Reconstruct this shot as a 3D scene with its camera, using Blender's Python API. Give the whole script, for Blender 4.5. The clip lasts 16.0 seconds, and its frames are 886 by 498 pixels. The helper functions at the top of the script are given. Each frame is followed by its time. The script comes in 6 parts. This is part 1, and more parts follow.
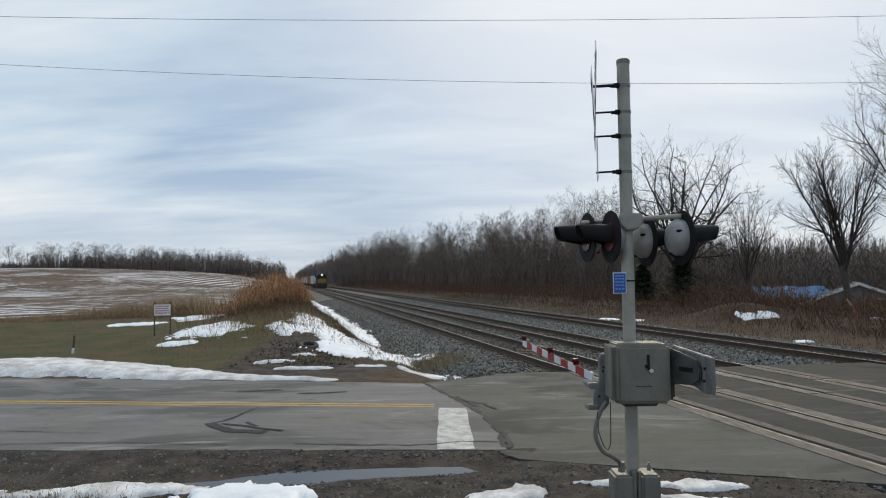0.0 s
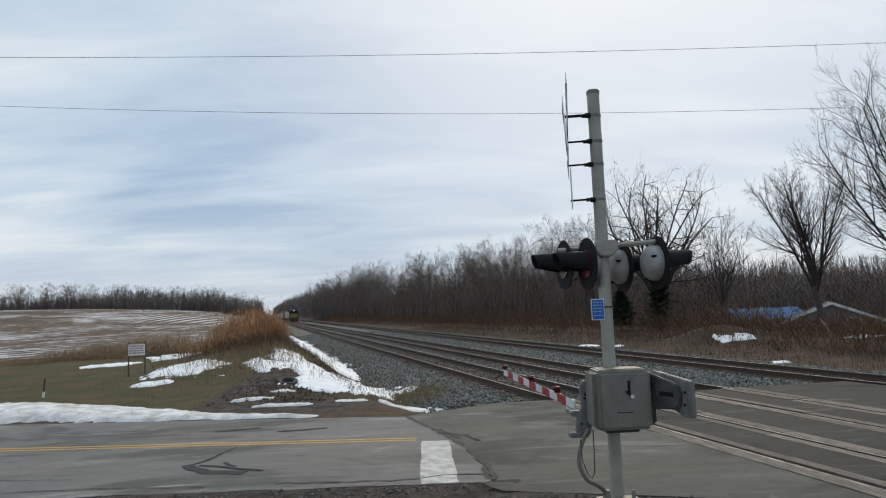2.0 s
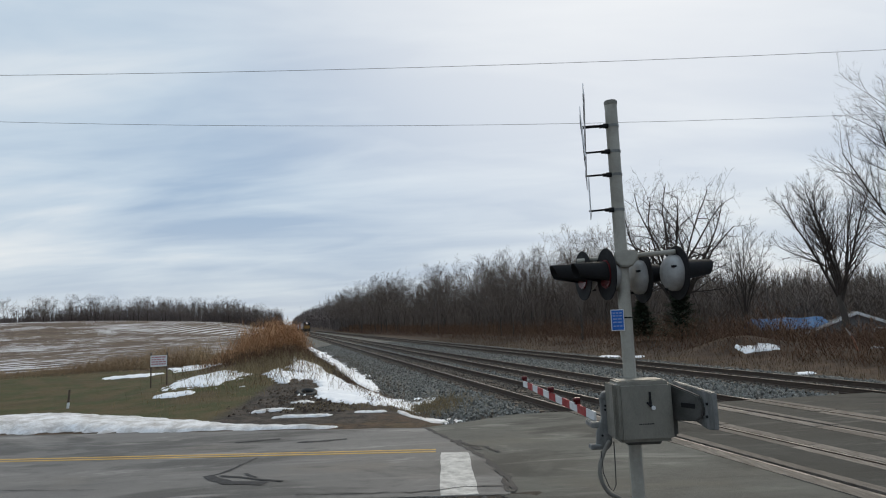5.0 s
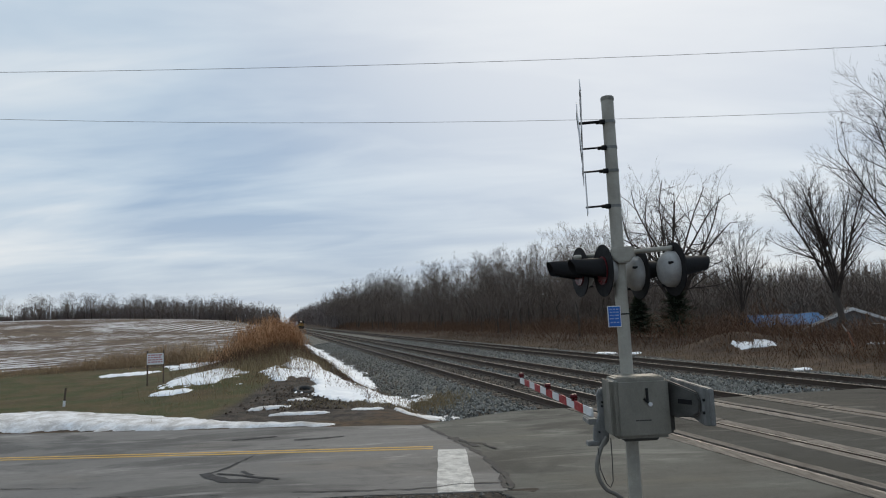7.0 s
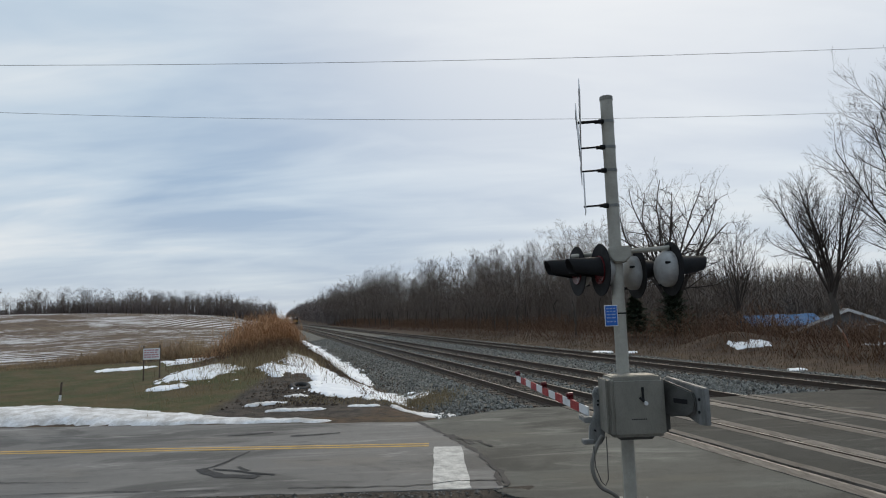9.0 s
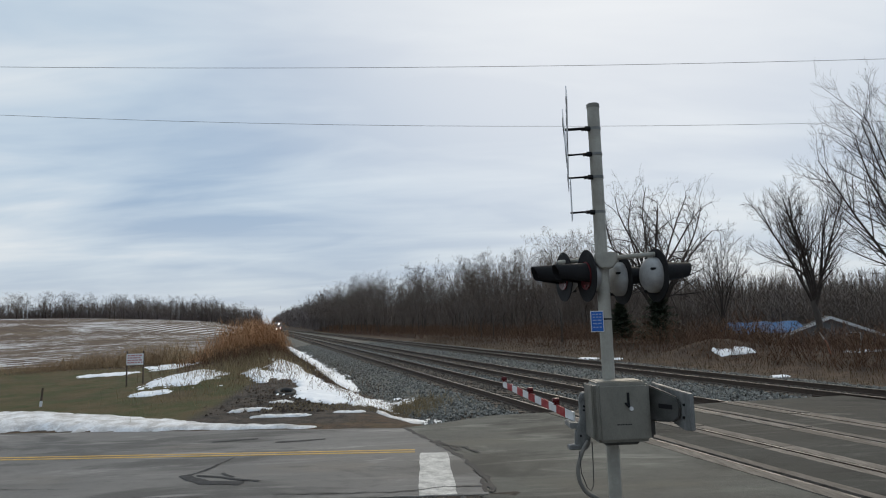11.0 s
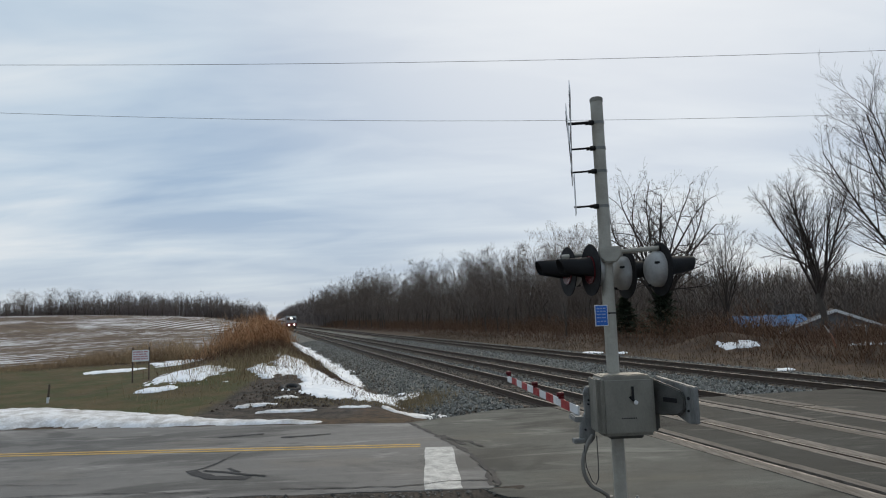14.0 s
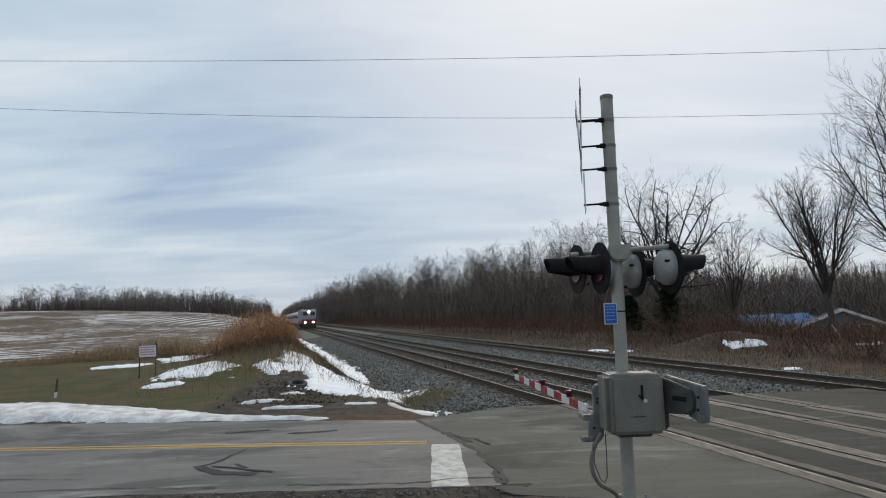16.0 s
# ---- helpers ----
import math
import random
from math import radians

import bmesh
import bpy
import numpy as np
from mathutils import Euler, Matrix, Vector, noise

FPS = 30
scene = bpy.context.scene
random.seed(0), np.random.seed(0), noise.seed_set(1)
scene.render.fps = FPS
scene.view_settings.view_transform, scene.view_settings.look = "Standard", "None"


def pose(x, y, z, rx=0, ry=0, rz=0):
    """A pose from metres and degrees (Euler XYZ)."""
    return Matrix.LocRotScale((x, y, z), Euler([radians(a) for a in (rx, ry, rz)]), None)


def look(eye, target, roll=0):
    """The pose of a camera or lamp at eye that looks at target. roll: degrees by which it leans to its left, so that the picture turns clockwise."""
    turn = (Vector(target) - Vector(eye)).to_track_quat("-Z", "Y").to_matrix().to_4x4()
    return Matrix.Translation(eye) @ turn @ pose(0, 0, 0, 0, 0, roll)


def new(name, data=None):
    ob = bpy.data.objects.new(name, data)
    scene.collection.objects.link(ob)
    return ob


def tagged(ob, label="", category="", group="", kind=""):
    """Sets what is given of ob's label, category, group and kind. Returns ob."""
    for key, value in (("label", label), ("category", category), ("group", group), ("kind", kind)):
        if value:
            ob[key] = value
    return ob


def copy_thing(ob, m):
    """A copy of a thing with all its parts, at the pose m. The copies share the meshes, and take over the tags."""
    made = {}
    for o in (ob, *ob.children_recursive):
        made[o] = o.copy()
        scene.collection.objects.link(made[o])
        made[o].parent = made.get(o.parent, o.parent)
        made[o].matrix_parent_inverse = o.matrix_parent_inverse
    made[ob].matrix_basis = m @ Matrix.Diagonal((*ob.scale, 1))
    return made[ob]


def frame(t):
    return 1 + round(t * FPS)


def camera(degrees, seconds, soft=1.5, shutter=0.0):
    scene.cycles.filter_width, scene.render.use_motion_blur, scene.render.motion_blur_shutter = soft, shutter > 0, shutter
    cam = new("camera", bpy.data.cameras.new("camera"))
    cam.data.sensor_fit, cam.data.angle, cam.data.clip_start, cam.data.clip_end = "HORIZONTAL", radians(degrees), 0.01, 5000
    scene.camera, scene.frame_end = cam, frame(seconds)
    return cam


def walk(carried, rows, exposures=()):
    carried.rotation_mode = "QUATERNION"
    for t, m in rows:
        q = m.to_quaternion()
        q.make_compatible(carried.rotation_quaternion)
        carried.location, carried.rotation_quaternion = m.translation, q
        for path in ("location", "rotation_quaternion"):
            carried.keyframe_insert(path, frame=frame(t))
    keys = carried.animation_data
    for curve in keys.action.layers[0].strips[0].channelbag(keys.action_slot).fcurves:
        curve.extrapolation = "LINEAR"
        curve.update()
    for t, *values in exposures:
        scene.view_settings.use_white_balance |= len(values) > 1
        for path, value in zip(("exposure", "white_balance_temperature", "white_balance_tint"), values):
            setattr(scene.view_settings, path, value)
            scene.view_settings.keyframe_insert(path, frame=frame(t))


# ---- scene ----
cam = camera(69.0, 16.0, soft=1.1)
PATH = [
    (0, (0.0, -0.002, 2.399), (0.0, 1.996, 2.493), -0.6),
    (0.5, (0.005, 0.0, 2.399), (0.006, 1.997, 2.501), -0.1),
    (1, (0.009, 0.005, 2.403), (0.028, 1.999, 2.551), -2.1),
    (1.5, (0.014, 0.01, 2.401), (0.053, 2.002, 2.567), -2.3),
    (2, (0.005, -0.012, 2.402), (0.074, 1.978, 2.589), -2.2),
    (2.5, (0.01, -0.025, 2.406), (0.063, 1.966, 2.592), -2.2),
    (3, (0.01, -0.036, 2.409), (0.071, 1.952, 2.614), -2.1),
    (3.5, (0.003, -0.041, 2.405), (0.044, 1.947, 2.618), -2.6),
    (4, (-0.002, -0.041, 2.407), (0.005, 1.947, 2.63), -2.2),
    (6.5, (0.004, -0.031, 2.402), (0.031, 1.957, 2.618), -2.6),
    (7, (0.005, -0.019, 2.402), (0.028, 1.97, 2.615), -2.5),
    (7.5, (0.0, -0.02, 2.404), (0.018, 1.969, 2.615), -2.4),
    (8, (-0.001, -0.022, 2.404), (0.017, 1.967, 2.613), -2.1),
    (8.5, (0.007, -0.022, 2.404), (0.03, 1.967, 2.61), -2.2),
    (9, (-0.002, -0.033, 2.404), (0.029, 1.956, 2.609), -2.0),
    (11.5, (-0.006, -0.045, 2.391), (0.074, 1.941, 2.616), -1.8),
    (12, (-0.003, -0.028, 2.392), (0.083, 1.958, 2.614), -1.8),
    (12.5, (-0.003, -0.031, 2.392), (0.083, 1.955, 2.611), -2.0),
    (13, (-0.004, -0.037, 2.391), (0.065, 1.951, 2.6), -2.2),
    (13.5, (-0.005, -0.038, 2.393), (0.058, 1.951, 2.6), -2.2),
    (14, (-0.01, -0.056, 2.392), (0.05, 1.932, 2.6), -2.1),
    (14.5, (-0.004, -0.051, 2.392), (0.054, 1.937, 2.601), -2.0),
    (15, (-0.006, -0.049, 2.393), (0.056, 1.938, 2.607), -1.7),
    (15.5, (-0.005, -0.047, 2.395), (0.067, 1.94, 2.609), -1.4),
    (16, (-0.052, -0.046, 2.395), (-0.008, 1.944, 2.595), -1.8),
]
walk(cam, [(t, look(eye, target, roll)) for t, eye, target, roll in PATH],
     [(0.0, 0.09), (3.5, 0.06), (7.0, 0.0), (16.0, 0.0)])

# ---- light ----
SUN_ELEV, SUN_TURN = 38.0, 20.0          # degrees; the sun stands behind thin cloud ahead
world = bpy.data.worlds.new("overcast_sky")
scene.world = world
world.use_nodes = True


def build_world():
    nt = world.node_tree
    nt.nodes.clear()
    N, L = nt.nodes.new, nt.links.new
    out, bg = N("ShaderNodeOutputWorld"), N("ShaderNodeBackground")
    sky = N("ShaderNodeTexSky")
    sky.sky_type, sky.sun_disc = "NISHITA", False
    sky.sun_elevation, sky.sun_rotation = radians(SUN_ELEV), radians(SUN_TURN)
    tc, sep = N("ShaderNodeTexCoord"), N("ShaderNodeSeparateXYZ")
    L(tc.outputs["Generated"], sep.inputs[0])
    # the cloud sheet is flat overhead: divide by height
    zz = N("ShaderNodeMath"); zz.operation = "MAXIMUM"; zz.inputs[1].default_value = 0.0
    L(sep.outputs[2], zz.inputs[0])
    za = N("ShaderNodeMath"); za.operation = "ADD"; za.inputs[1].default_value = 0.16
    L(zz.outputs[0], za.inputs[0])
    coords = []
    for k in (0, 1):
        d = N("ShaderNodeMath"); d.operation = "DIVIDE"
        L(sep.outputs[k], d.inputs[0]); L(za.outputs[0], d.inputs[1])
        coords.append(d)
    comb = N("ShaderNodeCombineXYZ")
    L(coords[0].outputs[0], comb.inputs[0]); L(coords[1].outputs[0], comb.inputs[1])
    rot = N("ShaderNodeMapping")
    rot.inputs["Rotation"].default_value = (0, 0, radians(38))
    rot.inputs["Scale"].default_value = (0.55, 1.25, 1)
    L(comb.outputs[0], rot.inputs[0])
    big, fine = N("ShaderNodeTexNoise"), N("ShaderNodeTexNoise")
    big.inputs["Scale"].default_value, big.inputs["Detail"].default_value, big.inputs["Roughness"].default_value = 0.75, 5, 0.5
    big.inputs["Distortion"].default_value = 0.5
    fine.inputs["Scale"].default_value, fine.inputs["Detail"].default_value = 2.6, 6
    fine.inputs["Distortion"].default_value = 0.6
    L(rot.outputs[0], big.inputs[0]); L(rot.outputs[0], fine.inputs[0])
    mixn = N("ShaderNodeMath"); mixn.operation = "MULTIPLY_ADD"; mixn.inputs[1].default_value = 0.34
    L(fine.outputs[0], mixn.inputs[0]); L(big.outputs[0], mixn.inputs[2])
    ramp = N("ShaderNodeValToRGB")
    ramp.color_ramp.elements[0].position, ramp.color_ramp.elements[0].color = 0.56, (0.33, 0.45, 0.61, 1)
    ramp.color_ramp.elements[1].position, ramp.color_ramp.elements[1].color = 0.93, (0.83, 0.865, 0.88, 1)
    e = ramp.color_ramp.elements.new(0.73); e.color = (0.54, 0.645, 0.75, 1)
    L(mixn.outputs[0], ramp.inputs[0])
    # a brighter veil where the sun stands behind the cloud
    sund = Vector((math.sin(radians(SUN_TURN)) * math.cos(radians(SUN_ELEV)), math.cos(radians(SUN_TURN)) * math.cos(radians(SUN_ELEV)), math.sin(radians(SUN_ELEV))))
    dot = N("ShaderNodeVectorMath"); dot.operation = "DOT_PRODUCT"; dot.inputs[1].default_value = sund
    L(tc.outputs["Generated"], dot.inputs[0])
    veil = N("ShaderNodeMapRange"); veil.interpolation_type = "SMOOTHSTEP"
    veil.inputs["From Min"].default_value, veil.inputs["From Max"].default_value = 0.72, 1.0
    veil.inputs["To Min"].default_value, veil.inputs["To Max"].default_value = 0.0, 0.7
    L(dot.outputs["Value"], veil.inputs[0])
    vm = N("ShaderNodeMix"); vm.data_type = "RGBA"
    L(veil.outputs[0], vm.inputs[0]); L(ramp.outputs[0], vm.inputs[6]); vm.inputs[7].default_value = (0.93, 0.93, 0.93, 1)
    # pale band low over the horizon
    low = N("ShaderNodeMapRange")
    low.inputs["From Min"].default_value, low.inputs["From Max"].default_value = 0.0, 0.2
    low.inputs["To Min"].default_value, low.inputs["To Max"].default_value = 0.6, 0.0
    L(zz.outputs[0], low.inputs[0])
    hm = N("ShaderNodeMix"); hm.data_type = "RGBA"
    L(low.outputs[0], hm.inputs[0]); L(vm.outputs[2], hm.inputs[6]); hm.inputs[7].default_value = (0.66, 0.695, 0.735, 1)
    # a little of the clear sky above shows through the sheet
    sm = N("ShaderNodeMix"); sm.data_type = "RGBA"; sm.inputs[0].default_value = 0.06
    dim = N("ShaderNodeVectorMath"); dim.operation = "SCALE"; dim.inputs["Scale"].default_value = 0.1
    L(sky.outputs[0], dim.inputs[0])
    L(hm.outputs[2], sm.inputs[6]); L(dim.outputs[0], sm.inputs[7])
    L(sm.outputs[2], bg.inputs[0]); bg.inputs[1].default_value = 1.0
    L(bg.outputs[0], out.inputs[0])


build_world()
sun_data = bpy.data.lights.new("sun", "SUN")
sun_data.energy, sun_data.angle, sun_data.color = 1.7, radians(25), (1.0, 0.87, 0.68)
sun = new("sun", sun_data)
sun.matrix_basis = look((60 * math.sin(radians(SUN_TURN)), 60 * math.cos(radians(SUN_TURN)), 60 * math.tan(radians(SUN_ELEV))), (0, 0, 0))
scene.view_settings.exposure = 0.0


# ---- materials ----
class Nodes:
    """A short way to write a material's nodes."""

    def __init__(self, name, rough=0.8, metal=0.0, spec=0.3):
        self.mat = bpy.data.materials.new(name)
        self.mat.use_nodes = True
        self.nt = self.mat.node_tree
        self.bsdf = self.nt.nodes["Principled BSDF"]
        self.bsdf.inputs["Roughness"].default_value = rough
        self.bsdf.inputs["Metallic"].default_value = metal
        self.bsdf.inputs["Specular IOR Level"].default_value = spec
        self.tc = self.add("ShaderNodeTexCoord")

    def add(self, kind):
        return self.nt.nodes.new(kind)

    def link(self, a, b):
        self.nt.links.new(a, b)

    def noise(self, scale, detail=4, rough=0.55, stretch=(1, 1, 1), space="Object", distort=0.0):
        m, n = self.add("ShaderNodeMapping"), self.add("ShaderNodeTexNoise")
        m.inputs["Scale"].default_value = stretch
        self.link(self.tc.outputs[space], m.inputs[0])
        n.inputs["Scale"].default_value, n.inputs["Detail"].default_value, n.inputs["Roughness"].default_value = scale, detail, rough
        n.inputs["Distortion"].default_value = distort
        self.link(m.outputs[0], n.inputs[0])
        return n.outputs[0]

    def span(self, value, a, b, lo=0.0, hi=1.0):
        r = self.add("ShaderNodeMapRange")
        r.interpolation_type = "SMOOTHSTEP"
        for key, v in (("From Min", a), ("From Max", b), ("To Min", lo), ("To Max", hi)):
            r.inputs[key].default_value = v
        self.link(value, r.inputs[0])
        return r.outputs[0]

    def math(self, op, a, b):
        m = self.add("ShaderNodeMath")
        m.operation = op
        for k, v in enumerate((a, b)):
            if isinstance(v, (int, float)):
                m.inputs[k].default_value = v
            else:
                self.link(v, m.inputs[k])
        return m.outputs[0]

    def mix(self, fac, a, b):
        m = self.add("ShaderNodeMix")
        m.data_type = "RGBA"
        for k, v in ((0, fac), (6, a), (7, b)):
            if isinstance(v, (int, float)):
                m.inputs[k].default_value = v
            elif isinstance(v, tuple):
                m.inputs[k].default_value = (*v, 1)
            else:
                self.link(v, m.inputs[k])
        return m.outputs[2]

    def attr(self, name):
        a = self.add("ShaderNodeAttribute")
        a.attribute_name = name
        return a.outputs["Fac"]

    def random(self):
        return self.add("ShaderNodeObjectInfo").outputs["Random"]

    def island(self):
        return self.add("ShaderNodeNewGeometry").outputs["Random Per Island"]

    def bump(self, value, strength=0.4, distance=0.02):
        b = self.add("ShaderNodeBump")
        b.inputs["Strength"].default_value, b.inputs["Distance"].default_value = strength, distance
        self.link(value, b.inputs["Height"])
        self.link(b.outputs[0], self.bsdf.inputs["Normal"])

    def done(self, colour, rough=None):
        if isinstance(colour, tuple):
            self.bsdf.inputs["Base Color"].default_value = (*colour, 1)
        else:
            self.link(colour, self.bsdf.inputs["Base Color"])
        if rough is not None:
            self.link(rough, self.bsdf.inputs["Roughness"])
        return self.mat


def plain(name, a, b, scale=6.0, rough=0.75, metal=0.0, bump=0.25, fine=60.0, stretch=(1, 1, 1), spec=0.3, vary=0.0):
    """A surface of two tones mottled at two scales, with fine relief."""
    n = Nodes(name, rough, metal, spec)
    coarse, grain = n.noise(scale, 4, 0.6, stretch), n.noise(fine, 3, 0.6, stretch)
    f = n.math("ADD", n.math("MULTIPLY", coarse, 0.7), n.math("MULTIPLY", grain, 0.3))
    c = n.mix(n.span(f, 0.32, 0.68), a, b)
    if vary:
        c = n.mix(n.math("MULTIPLY", n.random(), vary), c, tuple(0.45 * v for v in a))
    n.bump(grain, bump, 0.01)
    return n.done(c, n.span(coarse, 0.3, 0.7, max(0.05, rough - 0.12), min(1, rough + 0.12)))


def glow(name, colour, strength):
    n = Nodes(name, 0.3)
    n.bsdf.inputs["Emission Color"].default_value = (*colour, 1)
    n.bsdf.inputs["Emission Strength"].default_value = strength
    return n.done(colour)


def asphalt(name, dark, light, wet, scuff=1.9, spec=0.3):
    n = Nodes(name, 0.8, 0, spec)
    patches = n.noise(0.35, 5, 0.6, (0.5, 1.4, 1))
    mid, grain = n.noise(3.0, 5, 0.65), n.noise(90, 3, 0.7)
    c = n.mix(n.span(patches, 0.35, 0.65), dark, light)
    c = n.mix(n.math("MULTIPLY", n.span(mid, 0.45, 0.75), 0.35), c, tuple(v * 0.55 for v in dark))
    streak = n.noise(1.6, 5, 0.7, (0.16, 1.5, 1), distort=0.4)
    c = n.mix(n.math("MULTIPLY", n.span(streak, 0.5, 0.72), 0.5), c, tuple(min(1, v * 1.45) for v in light))
    c = n.mix(n.math("MULTIPLY", n.span(n.noise(0.5, 5, 0.6, (0.6, 1.2, 1)), 0.52, 0.72), 0.5), c, tuple(v * w for v, w in zip(light, (1.0, 0.88, 0.74))))
    c = n.mix(n.math("MULTIPLY", n.span(n.noise(0.9, 4, 0.6, (0.3, 1, 1)), 0.55, 0.7), 0.45), c, tuple(v * 0.6 for v in dark))
    c = n.mix(n.math("MULTIPLY", n.span(grain, 0.4, 0.7), 0.4), c, tuple(min(1, v * 1.35) for v in light))
    n.bump(n.math("ADD", grain, n.math("MULTIPLY", mid, 0.6)), 0.5, 0.012)
    stain = n.noise(0.42, 5, 0.62, (0.45, 1.0, 1), distort=0.6)
    c = n.mix(n.math("MULTIPLY", n.span(stain, 0.5, 0.6), 0.7), c, tuple(v * 0.5 for v in dark))
    pale = n.noise(0.8, 6, 0.7, (0.35, 1.3, 1), distort=0.8)
    c = n.mix(n.math("MULTIPLY", n.span(pale, 0.54, 0.68), 0.6), c, tuple(min(1, v * scuff) for v in light))
    c = n.mix(n.math("MULTIPLY", n.span(n.noise(5.5, 6, 0.75, (0.5, 1.2, 1), distort=0.5), 0.56, 0.7), 0.45), c, tuple(v * 0.45 for v in dark))
    c = n.mix(n.math("MULTIPLY", n.span(n.noise(14, 5, 0.8, (0.4, 1.4, 1)), 0.58, 0.72), 0.4), c, tuple(min(1, v * 1.6) for v in light))
    return n.done(c, n.span(patches, 0.3, 0.7, wet, 0.9))


ASPHALT = asphalt("worn_asphalt", (0.108, 0.106, 0.102), (0.166, 0.161, 0.153), 0.68)
ASPHALT_DARK = asphalt("dark_asphalt", (0.027, 0.0275, 0.025), (0.055, 0.055, 0.049), 0.8, 2.6, 0.16)
ASPHALT_APRON = asphalt("crossing_apron_asphalt", (0.05, 0.051, 0.045), (0.112, 0.112, 0.099), 0.75, 2.1, 0.22)
TAR = plain("crack_tar", (0.022, 0.022, 0.023), (0.042, 0.042, 0.043), 8, 0.7, spec=0.15)
YELLOW = plain("yellow_road_paint", (0.55, 0.33, 0.05), (0.40, 0.27, 0.09), 5, 0.7)
WHITE_ROAD = plain("white_road_paint", (0.58, 0.575, 0.545), (0.3, 0.295, 0.28), 5, 0.7, fine=40)
STEEL = plain("rusty_rail_steel", (0.06, 0.045, 0.036), (0.10, 0.074, 0.058), 4, 0.75, 0.2)
RAIL_TOP = plain("polished_rail_head", (0.15, 0.14, 0.13), (0.09, 0.082, 0.075), 3, 0.6, 0.5)
TIE = plain("weathered_tie_wood", (0.085, 0.065, 0.05), (0.15, 0.115, 0.088), 5, 0.9, vary=0.5, stretch=(1, 6, 1))
BOARD = plain("crossing_timber", (0.11, 0.095, 0.08), (0.29, 0.258, 0.222), 2, 0.9, vary=0.5, stretch=(6, 1, 1), spec=0.15)
SNOW = plain("old_snow", (0.86, 0.88, 0.90), (0.72, 0.75, 0.79), 2.2, 0.65, bump=0.5, fine=25)
SNOW_DIRTY = plain("dirty_snow", (0.80, 0.81, 0.82), (0.42, 0.40, 0.38), 2.6, 0.7, bump=0.6, fine=22)
GALV = plain("galvanised_steel", (0.25, 0.257, 0.25), (0.135, 0.138, 0.134), 5, 0.6, 0.25, stretch=(1.5, 1.5, 0.6))
ALU_PAINT = plain("grey_painted_mast", (0.40, 0.385, 0.335), (0.30, 0.288, 0.25), 4, 0.6, 0.1)
CASE_GREY = plain("grey_case_paint", (0.225, 0.216, 0.184), (0.15, 0.143, 0.12), 2.5, 0.48, 0.1, stretch=(1.5, 1.5, 0.8))
BLACK = plain("black_signal_paint", (0.012, 0.012, 0.013), (0.02, 0.02, 0.021), 8, 0.75, spec=0.15)
HOUSING = plain("silver_lamp_housing", (0.38, 0.38, 0.37), (0.29, 0.29, 0.28), 9, 0.5, 0.2)
RUBBER = plain("black_rubber", (0.03, 0.03, 0.03), (0.05, 0.05, 0.05), 10, 0.7)
WHITE = plain("white_sheeting", (0.72, 0.73, 0.73), (0.62, 0.62, 0.62), 5, 0.5)
RED = plain("red_sheeting", (0.36, 0.022, 0.026), (0.27, 0.025, 0.025), 6, 0.5)
BLUE = plain("blue_sign_sheeting", (0.02, 0.11, 0.42), (0.03, 0.14, 0.48), 6, 0.45)
PLATE_TEXT = plain("faded_plate_text", (0.22, 0.32, 0.55), (0.3, 0.4, 0.6), 20, 0.5)
RED_LENS = plain("dark_red_lens", (0.11, 0.009, 0.012), (0.07, 0.007, 0.009), 6, 0.35)
POST = plain("weathered_post", (0.07, 0.05, 0.04), (0.12, 0.09, 0.07), 6, 0.9, stretch=(1, 1, 5))
BARK = plain("grey_bark", (0.055, 0.045, 0.038), (0.10, 0.085, 0.072), 5, 0.9, stretch=(1, 1, 0.3))
TWIG = plain("bare_twigs", (0.115, 0.092, 0.078), (0.215, 0.18, 0.154), 0.16, 0.9, spec=0.1)
TWIG_DARK = plain("dark_limbs", (0.045, 0.037, 0.033), (0.08, 0.066, 0.058), 3, 0.9, spec=0.1)
WIRE = plain("grey_cable", (0.10, 0.10, 0.105), (0.14, 0.14, 0.145), 3, 0.7)
# distance haze is put into this colour: greyer and bluer than TWIG
TWIG_HAZED = plain("hazed_far_twigs", (0.135, 0.114, 0.106), (0.21, 0.18, 0.168), 0.05, 0.95, spec=0.1)


